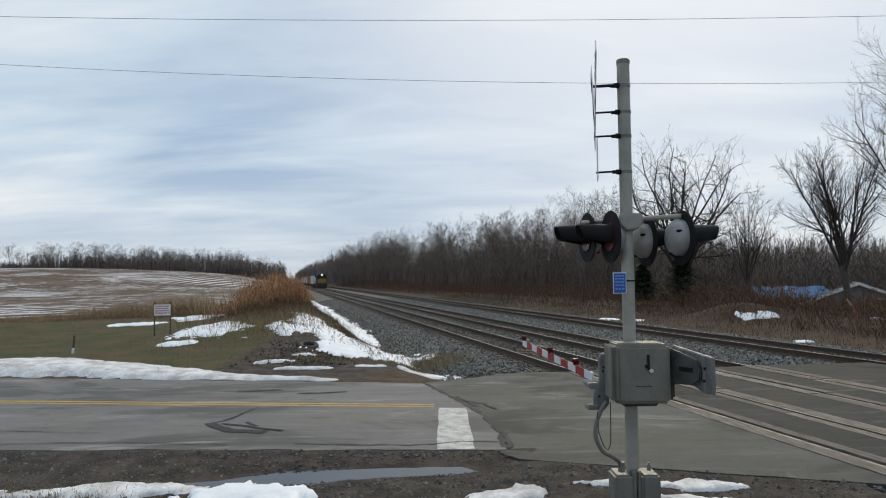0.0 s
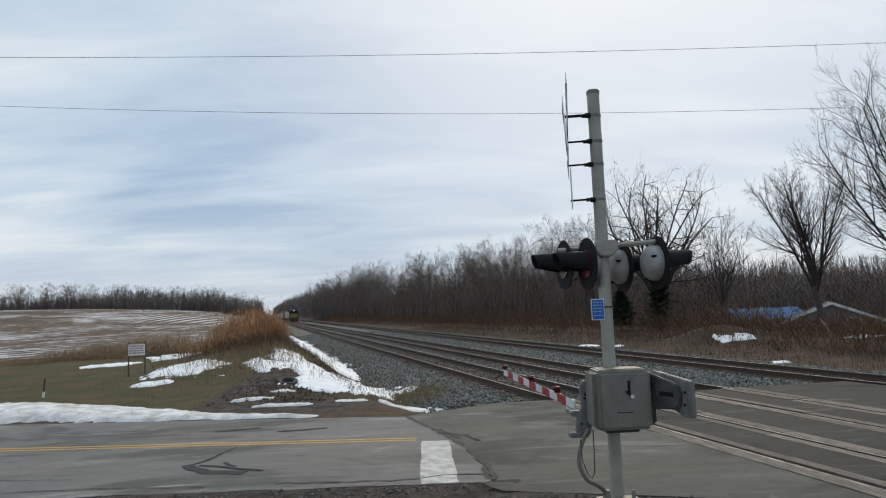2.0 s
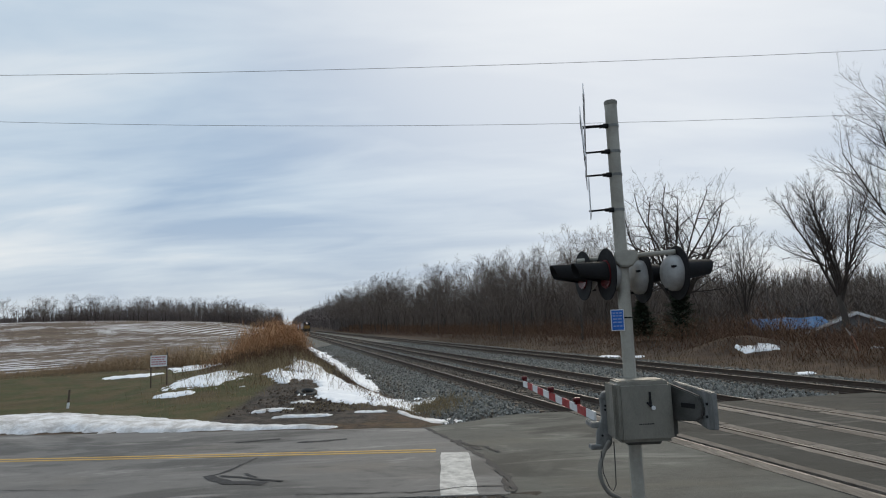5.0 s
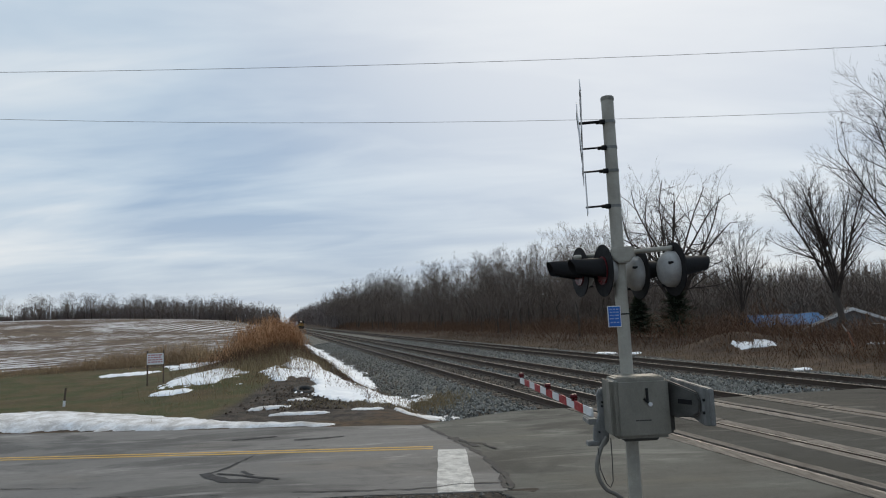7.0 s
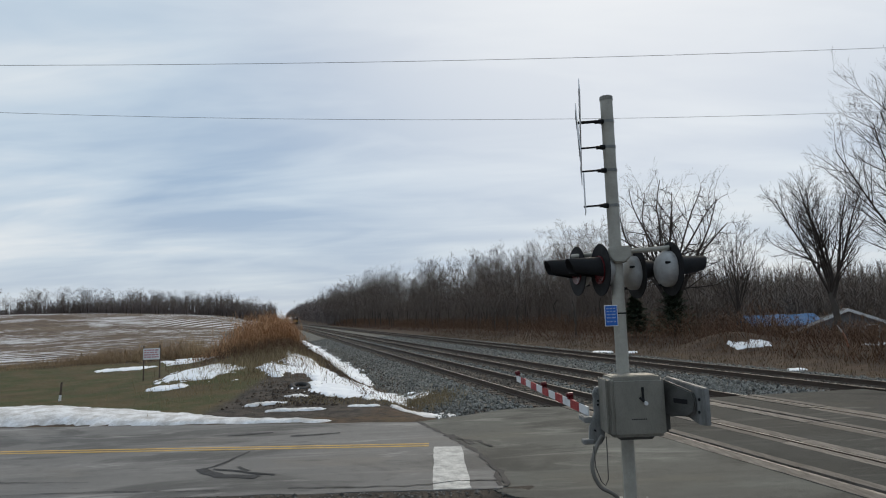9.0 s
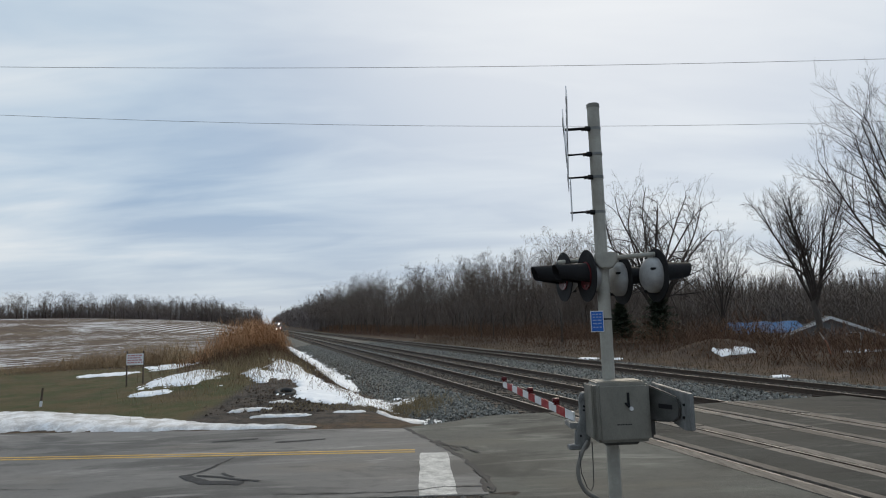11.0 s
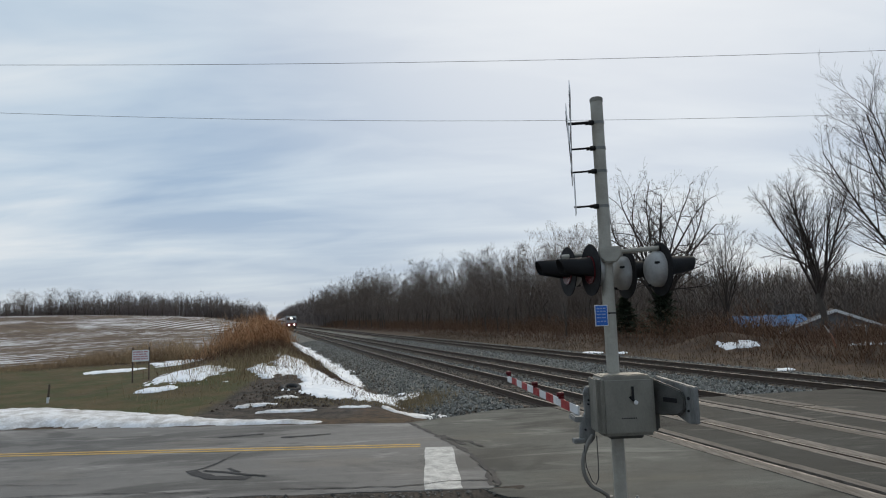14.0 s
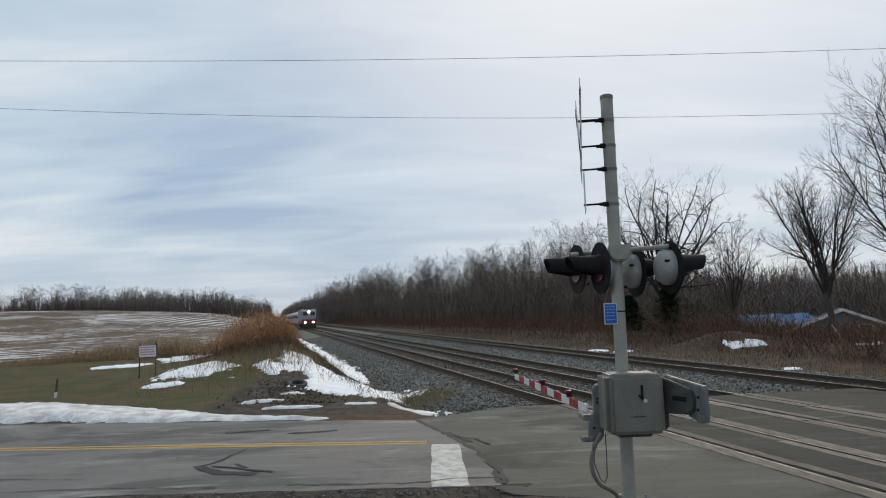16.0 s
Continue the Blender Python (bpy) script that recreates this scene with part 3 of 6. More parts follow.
def build_ballast():
    n = Nodes("ballast_stone", 0.85)
    grain = n.noise(30, 3, 0.6)
    c = n.mix(n.island(), (0.055, 0.055, 0.049), (0.30, 0.298, 0.268))
    c = n.mix(n.math("MULTIPLY", n.span(grain, 0.4, 0.7), 0.4), c, (0.13, 0.12, 0.11))
    stone = n.done(c)
    bed = Nodes("ballast_bed", 0.9)
    cell = bed.add("ShaderNodeTexVoronoi")
    cell.inputs["Scale"].default_value = 11
    bed.link(bed.tc.outputs["Object"], cell.inputs[0])
    bw = bed.add("ShaderNodeRGBToBW"); bed.link(cell.outputs["Color"], bw.inputs[0])
    col = bed.mix(bed.span(bw.outputs[0], 0.2, 0.85), (0.05, 0.05, 0.044), (0.165, 0.163, 0.144))
    col = bed.mix(bed.math("MULTIPLY", bed.span(bed.noise(0.5, 4, 0.6), 0.4, 0.7), 0.35), col, (0.10, 0.085, 0.07))
    bed.bump(cell.outputs["Distance"], 0.8, 0.03)
    bedm = bed.done(col)
    sh = Shape()
    # cross-section of the bed, from the ditch to the far side of the siding
    prof = [(3.9, -0.7), (4.3, -0.45), (6.3, -0.215), (19.0, -0.215), (19.6, -0.3), (20.4, -0.6)]
    us = [10, 17.5] + [17.5 + 6 * 1.06 ** k * k for k in range(1, 42)]
    us = [u for u in us if u >= 12]
    v, f = [], []
    for u in us:
        for s, z in prof:
            v.append(on_track(s, u + (2.5 if s < 6 else 0) if u < 18 else u, z))
    w = len(prof)
    for i in range(len(us) - 1):
        for k in range(w - 1):
            f.append((i * w + k, i * w + k + 1, (i + 1) * w + k + 1, (i + 1) * w + k))
    sh.add(v, f)
    thing("ballast_bed", "grey crushed stone railway bed", "ballast", kind="structure", data=sh.mesh("ballast_bed", bedm))
    rng = np.random.default_rng(5)
    octa = np.array([(1, 0, 0), (0, 1, 0), (-1, 0, 0), (0, -1, 0), (0, 0, 1), (0, 0, -1)], float)
    tri = [(0, 1, 4), (1, 2, 4), (2, 3, 4), (3, 0, 4), (1, 0, 5), (2, 1, 5), (3, 2, 5), (0, 3, 5)]
    fouled = Nodes("fouled_ballast", 0.9)
    fouled = fouled.done(fouled.mix(fouled.island(), (0.05, 0.042, 0.034), (0.20, 0.175, 0.145)))
    strip = plain("fouled_bed", (0.05, 0.042, 0.035), (0.10, 0.085, 0.07), 1.5, 0.95, fine=14, bump=0.8)
    for c in TRACKS:
        o = [on_track(c + d, u) for d, u in ((-1.25, 16), (1.25, 16), (1.25, 900), (-1.25, 900))]
        sh = Shape().add([(p.x, p.y, -0.205) for p in o], [(0, 1, 2, 3)])
        thing("fouled_strip", "dark dirty ballast between the rails", "ballast", kind="structure", data=sh.mesh("fouled_strip", strip))
    dirty, dirty_faces, clean, clean_faces = [], [], [], []
    total = 52000
    uu = 13.5 + (rng.random(total) ** 2.0) * 75
    ss = 3.9 + rng.random(total) * 15.6
    size = 0.026 + rng.random(total) * 0.04
    for s, u, r in zip(ss, uu, size):
        p = on_track(s, u)
        if p.y < 17.6 + 0.14 * (p.x - 1.6) and p.x > -1.2:
            continue
        d = min(abs(s - c) for c in TRACKS)
        if s < 6.3:
            z = np.interp(s, [3.9, 4.3, 6.3], [-0.6, -0.45, -0.215])
        else:
            z = -0.215
            if d < 1.3:
                z = -0.205
            if abs(d - GAUGE / 2) < 0.1:
                continue
        verts, faces = (dirty, dirty_faces) if d < 1.25 else (clean, clean_faces)
        k = len(verts)
        jit = octa * r * rng.uniform(0.6, 1.3, (6, 1)) + rng.normal(0, 0.15 * r, (6, 3))
        a = rng.random() * 6.3
        ca, sa = math.cos(a), math.sin(a)
        for q in jit:
            verts.append((p.x + q[0] * ca - q[1] * sa, p.y + q[0] * sa + q[1] * ca, z + 0.3 * r + q[2]))
        faces.extend((k + i, k + j, k + l) for i, j, l in tri)
    for vs, fs, mat, label in ((clean, clean_faces, stone, "loose grey crushed stones beside the tracks"), (dirty, dirty_faces, fouled, "dirty brown crushed stones between the rails")):
        me = bpy.data.meshes.new("ballast_stones")
        me.from_pydata(vs, [], fs)
        me.materials.append(mat)
        thing("ballast_stones", label, "ballast", kind="stuff", data=me)


build_ballast()


# ---- trees ----
def branch(sh, rng, start, way, length, radius, level, plan):
    """One limb with its side shoots; plan gives for each level: segments, shoots, length ratio, spread, lift, sides, wobble."""
    segs, shoots, ratio, spread, lift, sides, wobble = plan[level]
    d = way.normalized()
    if sides == 2:
        # a single thin twig, bent once
        side = Vector((rng.gauss(0, 1), rng.gauss(0, 1), rng.gauss(0, 0.3)))
        side = (side - d * side.dot(d)).normalized() * radius
        mid = start + d * length * 0.5
        end = mid + (d + Vector((rng.gauss(0, wobble), rng.gauss(0, wobble), lift + rng.gauss(0, wobble)))).normalized() * length * 0.5
        sh.add([start - side, start + side, mid + side * 0.7, mid - side * 0.7, end], [(0, 1, 2, 3), (3, 2, 4)])
        return
    pts, rad = [start], [radius]
    p = start.copy()
    for k in range(segs):
        d = (d + Vector((rng.gauss(0, 1), rng.gauss(0, 1), rng.gauss(0, 0.7))) * wobble + Vector((0, 0, lift))).normalized()
        p = p + d * (length / segs)
        pts.append(p.copy())
        rad.append(radius * (1 - 0.78 * (k + 1) / segs))
    sh.tube(pts, rad, sides, cap=False)
    if level + 1 < len(plan):
        thin = 0.012 if plan is WOOD else 0.008
        for k in range(shoots):
            f = 0.16 + 0.84 * (k + rng.random()) / shoots
            i = min(segs - 1, int(f * segs))
            q = pts[i].lerp(pts[i + 1], min(1.0, f * segs - i))
            axis = (pts[i + 1] - pts[i]).normalized()
            side = axis.orthogonal().normalized()
            side = Matrix.Rotation(rng.uniform(0, 2 * math.pi), 3, axis) @ side
            a = radians(spread * rng.uniform(0.65, 1.25))
            w = axis * math.cos(a) + side * math.sin(a)
            branch(sh, rng, q, w, length * ratio * (1.15 - 0.6 * f) * rng.uniform(0.7, 1.25), max(thin, rad[i] * (0.45 if level else 0.5)), level + 1, plan)


def tree_meshes(seed, tall, wide, trunk_r, fork, limbs, plan, twig, low=0.22):
    rng = random.Random(seed)
    trunk, crown = Shape(), Shape()
    top = tall * fork
    pts = [Vector((rng.gauss(0, 0.012) * tall * k / 5 if k else 0, rng.gauss(0, 0.012) * tall * k / 5 if k else 0, top * k / 5 - (0.3 if k == 0 else 0))) for k in range(6)]
    trunk.tube(pts, [trunk_r * (1.35 if k == 0 else 1 - 0.09 * k) for k in range(6)], 9, cap=False)
    for k in range(limbs):
        a = 2 * math.pi * (k + rng.uniform(-0.25, 0.25)) / limbs
        out = wide / tall * rng.uniform(0.5, 1.1)
        if k % 4 == 3:
            out *= 0.25
        way = Vector((math.cos(a) * out, math.sin(a) * out, 1.0))
        f = 1 - (0.32 * rng.random())
        start = pts[min(4, int(f * 5))].lerp(pts[min(5, int(f * 5) + 1)], f * 5 - int(f * 5))
        branch(crown, rng, start, way, tall * (1 - fork * f) * rng.uniform(0.82, 1.03) / way.length * 1.0 * (1 + 0.25 * out), trunk_r * 0.4, 0, plan)
    k = tall / max(p[2] for p in crown.v)
    w = wide / (2 * np.percentile(np.hypot([p[0] for p in crown.v], [p[1] for p in crown.v]), 97))
    w = min(1.6, max(0.6, w))
    for sh in (trunk, crown):
        sh.v = [(p[0] * w, p[1] * w, p[2] * k) for p in sh.v]
    return trunk.mesh("trunk", BARK, smooth=True), crown.mesh("crown", twig)


FAN = [(8, 15, 0.46, 40, 0.012, 5, 0.07), (5, 10, 0.44, 38, 0.035, 4, 0.09), (3, 7, 0.55, 33, 0.05, 3, 0.09), (2, 0, 0, 0, 0.1, 2, 0.1)]
TWISTED = [(9, 11, 0.44, 52, -0.005, 5, 0.17), (5, 8, 0.46, 50, 0.0, 4, 0.2), (3, 6, 0.5, 44, -0.03, 3, 0.2), (2, 0, 0, 0, -0.1, 2, 0.25)]
LEADER = [(7, 13, 0.42, 42, 0.06, 4, 0.06), (4, 8, 0.45, 40, 0.05, 3, 0.1), (2, 6, 0.5, 38, 0.04, 3, 0.1), (2, 0, 0, 0, 0.0, 2, 0.1)]
WOOD = [(6, 8, 0.42, 40, 0.07, 4, 0.1), (3, 7, 0.5, 42, 0.04, 3, 0.12), (1, 5, 0.8, 36, 0.03, 3, 0.1), (1, 0, 0, 0, 0.0, 2, 0.15)]


def tree(label, place, meshes, turn=0.0, size=1.0, group="", name="bare_tree", spread=1.0):
    trunk_me, crown_me = meshes
    x, y = place
    ob = thing(name, label, "tree", pose(x, y, height(x, y) - 0.05, 0, 0, turn) @ Matrix.Diagonal((size * spread, size * spread, size, 1)), group)
    part("trunk", trunk_me, ob)
    part("crown", crown_me, ob)
    return ob


def build_trees():
    tree("large bare tree with a wide twisted crown", (18.3, 50.0), tree_meshes(53, 14.4, 10.0, 0.48, 0.2, 13, TWISTED, TWIG_DARK))
    tree("bare tree with a thick dark trunk beside the house", (26.2, 42.0), tree_meshes(29, 12.5, 7.9, 0.36, 0.33, 7, FAN, TWIG_DARK))
    tree("tall bare tree with long upswept limbs", (30.3, 37.5), tree_meshes(37, 19.6, 13.0, 0.42, 0.16, 11, FAN, TWIG_DARK))
    tree("small bare tree among the brush", (22.6, 48.0), tree_meshes(41, 9.2, 5.2, 0.17, 0.25, 6, LEADER, TWIG_DARK))
    kinds = [tree_meshes(100 + k, 14.0, 5.5 + k * 0.5, 0.17, 0.32, 6, WOOD, TWIG) for k in range(7)]
    rng = random.Random(77)
    # the wood's edge, tree by tree
    u = 42.0
    while u < 300:
        for row in range(2 if u > 120 else 3):
            s = 27.5 + row * 5.5 + rng.uniform(-2.2, 2.2) - 4.5 * smooth(90, 260, u)
            p = on_track(s, u + rng.uniform(-2, 2))
            if p.x > 0.285 * p.y:
                continue
            k = rng.randrange(len(kinds))
            h = (0.64 + 0.44 * rng.random() ** 0.9) * (1 + 0.3 * smooth(80, 220, u)) * (0.85 if row == 0 else 1.0) * (0.88 + 0.12 * smooth(70, 115, u))
            tree("slender bare tree at the edge of the wood", (p.x, p.y), kinds[k], rng.uniform(0, 360), h, "trees at the edge of the wood", spread=rng.uniform(1.0, 1.35))
        u += 3.6 + 0.012 * u
    # trees on the far side of the field
    for k in range(56):
        f = k / 55
        x = -268 + 204 * f + rng.uniform(-2, 2)
        y = 256 + 0.12 * (x + 200) + rng.uniform(-4, 8)
        if x > -0.238 * y - 4:
            continue
        tall = (0.38 + 0.42 * smooth(-225, -165, x)) * rng.uniform(0.72, 1.12)
        if -205 < x < -190:
            tall *= 0.75
        tree("bare tree in the distant wood beyond the field", (x, y), kinds[rng.randrange(len(kinds))], rng.uniform(0, 360), tall, "trees beyond the field", spread=rng.uniform(1.3, 1.9))
    return kinds


WOOD_KINDS = build_trees()


def build_thicket():
    """Dense far wood and undergrowth: upright stems and twigs past counting."""
    rng = random.Random(5)
    def stems(name, label, spots, mat, sides=3, cat="wood", blades=14, wide=0.02, low=0.2):
        sh = Shape()
        for x, y, h, r, lean in spots:
            z = height(x, y) - 0.1
            p0 = Vector((x, y, z))
            p1 = p0 + Vector((rng.gauss(0, lean) * h, rng.gauss(0, lean) * h, h * 0.6))
            p2 = p1 + Vector((rng.gauss(0, lean) * h, rng.gauss(0, lean) * h, h * 0.4))
            if r < 0.025:
                # a dry stalk, flat and thin
                a = rng.uniform(0, 6.283)
                w = Vector((math.cos(a), math.sin(a), 0)) * r
                sh.add([p0 - w, p0 + w, p1 + w * 0.7, p1 - w * 0.7, p2], [(0, 1, 2, 3), (3, 2, 4)])
            else:
                sh.tube((p0, p1, p2), (r, r * 0.6, r * 0.12), sides, cap=False)
            for _ in range(blades):
                f = rng.uniform(low, 0.98)
                q = p0.lerp(p1, f / 0.6) if f < 0.6 else p1.lerp(p2, (f - 0.6) / 0.4)
                a, L = rng.uniform(0, 6.283), h * rng.uniform(0.12, 0.36) * (1.15 - 0.6 * f)
                out = rng.uniform(0.25, 0.95)
                e = q + Vector((math.cos(a) * L * out, math.sin(a) * L * out, L * rng.uniform(0.35, 0.95)))
                w = Vector((-math.sin(a), math.cos(a), rng.gauss(0, 0.4))) * wide
                sh.add([q - w, q + w, e], [(0, 1, 2)])
        me = sh.mesh(name, mat)
        return thing(name, label, cat, kind="stuff", data=me)
    spots = []
    for _ in range(5200):
        u = 40 + 560 * rng.random() ** 1.5
        s = 34 + rng.random() * 26 - 7 * smooth(90, 300, u)
        p = on_track(s, u)
        if p.x > 0.29 * p.y:
            continue
        spots.append((p.x, p.y, rng.uniform(4, 11.2) * (1 + 0.27 * smooth(80, 300, u)) * (0.95 + 0.3 * noise.noise((p.x * 0.12, p.y * 0.12, 7))), rng.uniform(0.03, 0.085), 0.08))
    stems("far_wood", "dense dark bare wood behind the tracks", spots, TWIG, blades=22, wide=0.026)
    spots = []
    for _ in range(4400):
        u = 260 + 1200 * rng.random()
        p = on_track(21.5 + rng.random() * 22, u)
        spots.append((p.x, p.y, rng.uniform(6, 15.5) * (1 + 0.3 * noise.noise((u * 0.03, 1, 7))), rng.uniform(0.08, 0.16), 0.07))
    stems("far_wood", "distant bare wood along the railway", spots, TWIG_HAZED, blades=16, wide=0.12)
    spots = []
    for _ in range(3200):
        x, y = rng.uniform(18, 85), rng.uniform(64, 120)
        if x < 0.27 * y:
            continue
        spots.append((x, y, rng.uniform(4, 9.2), rng.uniform(0.035, 0.08), 0.07))
    stems("far_wood", "bare wood behind the house", spots, TWIG, blades=30, wide=0.024)
    # deep wood that closes the view between the stems
    spots = []
    for _ in range(4200):
        u = 60 + 340 * rng.random() ** 1.4
        p = on_track(46 + rng.random() * 30, u)
        spots.append((p.x, p.y, rng.uniform(5.5, 9.5) * (0.8 if p.x > 0.25 * p.y else 1), rng.uniform(0.08, 0.16), 0.06))
    stems("far_wood", "deep interior of the bare wood", spots, TWIG, blades=34, wide=0.055, low=0.05)
    # woods on the far side of the field
    spots = []
    for _ in range(6500):
        x = rng.uniform(-330, -64)
        y = 262 + 0.12 * (x + 200) + rng.random() * 40
        h = 4.6 + 2.8 * smooth(-220, -110, x) + 2.0 * noise.noise((x * 0.09, 0, 0)) + 2.0 * noise.noise((x * 0.35, 4, 0)) + rng.uniform(-3.2, 1.2)
        if -215 < x < -180:
            h *= 0.7
        if x > -0.238 * y - 2:
            continue
        spots.append((x, y, max(3, h), rng.uniform(0.06, 0.15), 0.05))
    stems("far_wood", "distant bare wood beyond the field", spots, TWIG_HAZED, blades=18, wide=0.08, low=0.05)
    # brush along the siding
    BRUSH = plain("dry_brush", (0.092, 0.047, 0.03), (0.165, 0.098, 0.058), 0.5, 0.95, fine=4)
    spots = []
    for _ in range(18000):
        u = 16 + 260 * rng.random() ** 1.7
        s = 22.2 + 11.5 * rng.random() - 1.5 * smooth(60, 200, u)
        p = on_track(s, u)
        spots.append((p.x, p.y, rng.uniform(0.8, 2.5) * (0.4 + 0.6 * smooth(22.5, 25.5, s)) * (0.75 + 0.5 * noise.noise((p.x * 0.3, p.y * 0.3, 2))) * (1 - 0.35 * smooth(18, 24, p.x)), rng.uniform(0.008, 0.02) * (1 + 1.2 * smooth(50, 200, u)), 0.27))
    stems("brush", "tangled brown brush beside the siding", spots, BRUSH, cat="brush", blades=9, wide=0.012)
    REED = plain("dry_reed_grass", (0.32, 0.165, 0.08), (0.5, 0.31, 0.175), 0.9, 0.95, fine=5, spec=0.1)
    spots = []
    for _ in range(7500):
        x, y = rng.gauss(-10.3, 1.1), rng.gauss(40, 3.0)
        if x > -9.15 - 0.04 * (y - 40):
            continue
        k = math.exp(-((x + 10.0) / 1.25) ** 2) * (1 + 0.35 * noise.noise((x * 0.9, y * 0.5, 4)))
        spots.append((x, y, rng.uniform(0.7, 1.95) * (0.34 + 0.76 * k), rng.uniform(0.005, 0.010), 0.12))
    stems("reed_clump", "tall rust-coloured dry reeds on the bank", spots, REED, cat="dry grass", blades=4, wide=0.012, low=0.3)
    STRAW = plain("dry_straw_grass", (0.23, 0.155, 0.095), (0.42, 0.315, 0.19), 0.5, 0.95, fine=5, spec=0.1)
    spots = []
    for _ in range(11000):
        x = min(-10.8, rng.gauss(-16.5, 4.5)) if rng.random() < 0.7 else rng.uniform(-50, -12)
        y = field_edge(x) - 1.0 + rng.gauss(0, 1.7)
        tall = (0.3 + 0.75 * smooth(-26, -13, x)) * (0.8 + 0.8 * noise.noise((x * 0.5, y * 0.4, 9)))
        spots.append((x, y, rng.uniform(0.4, 1.6) * max(0.25, tall), rng.uniform(0.006, 0.011), 0.16))
    stems("grass_strip", "dry straw-coloured grass along the field", spots, STRAW, cat="dry grass", blades=4, wide=0.012)
    WEED = plain("brown_bank_weeds", (0.07, 0.042, 0.028), (0.15, 0.09, 0.055), 0.8, 0.95, fine=5, spec=0.1)
    spots = []
    for _ in range(3000):
        x, y = rng.gauss(-9.0, 1.5), rng.gauss(34.5, 3.0)
        if x * ACROSS.x + y * ACROSS.y > 3.0:
            continue
        spots.append((x, y, rng.uniform(0.2, 0.75), rng.uniform(0.004, 0.008), 0.25))
    # on the dark ridge between the two falls of snow, and here and there out of the snow itself
    for _ in range(900):
        p = on_track(rng.gauss(2.75, 0.2), rng.uniform(20, 42))
        spots.append((p.x, p.y, rng.uniform(0.1, 0.4), rng.uniform(0.004, 0.008), 0.25))
    for cx, cy, wx, wy, count, tall in ((-6.1, 27.5, 0.5, 1.2, 260, 0.7), (-4.9, 24.6, 0.35, 0.8, 120, 0.75), (-3.9, 23.6, 0.4, 0.4, 70, 0.8), (-1.6, 20.9, 0.35, 0.4, 110, 0.65), (-6.6, 25.0, 0.4, 1.0, 200, 0.5)):
        for _ in range(count // 3):
            spots.append((rng.gauss(cx, wx), rng.gauss(cy, wy), rng.uniform(0.25, 1.0) * tall, rng.uniform(0.004, 0.007), 0.25))
    stems("bank_weeds", "dark brown dead weeds on the earth bank", spots, WEED, cat="dry grass", blades=5, wide=0.008)


build_thicket()


# ---- snow ----
def snow_sheet(name, label, blobs, step=0.1, deep=0.09, mat=None, ragged=0.55, seed=0, grain=1.0):
    """Old snow as a sheet with thickness: round lobes (x, y, half-width, half-length, turn), with an uneven melted edge."""
    x0, x1 = min(b[0] - max(b[2], b[3]) for b in blobs) - 0.3, max(b[0] + max(b[2], b[3]) for b in blobs) + 0.3
    y0, y1 = min(b[1] - max(b[2], b[3]) for b in blobs) - 0.3, max(b[1] + max(b[2], b[3]) for b in blobs) + 0.3
    nx, ny = int((x1 - x0) / step), int((y1 - y0) / step)
    sh = Shape()
    index = {}
    turned = [(b[0], b[1], b[2], b[3], math.cos(radians(b[4])), math.sin(radians(b[4]))) for b in blobs]
    def depth(i, j):
        x, y = x0 + i * step, y0 + j * step
        best = -1.0
        for bx, by, rx, ry, c, s in turned:
            dx, dy = x - bx, y - by
            a, b = (dx * c + dy * s) / rx, (-dx * s + dy * c) / ry
            best = max(best, 1 - math.sqrt(a * a + b * b))
        if best < -0.6:
            return -1
        g = grain
        n = noise.noise((x * 0.9 * g, y * 0.5 * g, seed)) + 0.7 * noise.noise((x * 2.6 * g, y * 1.5 * g, seed + 5)) + 0.5 * noise.noise((x * 7 * g, y * 4 * g, seed))
        return best + ragged * n * 0.55
    grid = [[depth(i, j) for i in range(nx + 1)] for j in range(ny + 1)]
    def vert(i, j):
        if (i, j) not in index:
            x, y = x0 + i * step, y0 + j * step
            d = grid[j][i]
            t = (deep(x) if callable(deep) else deep) * (1 - math.exp(-max(0, d) * 5)) if d > 0 else -0.06
            lump = 0.025 * noise.noise((x * 2.5, y * 2.5, seed)) + 0.012 * noise.noise((x * 8, y * 8, seed)) if d > 0 else 0
            index[(i, j)] = len(sh.v)
            sh.v.append((x, y, height(x, y) + t + lump))
        return index[(i, j)]
    for j in range(ny):
        for i in range(nx):
            if max(grid[j][i], grid[j][i + 1], grid[j + 1][i], grid[j + 1][i + 1]) > 0:
                sh.f.append((vert(i, j), vert(i + 1, j), vert(i + 1, j + 1), vert(i, j + 1)))
                sh.m.append(0)
    return thing(name, label, "snow", kind="stuff", data=sh.mesh(name, mat or SNOW, smooth=True))


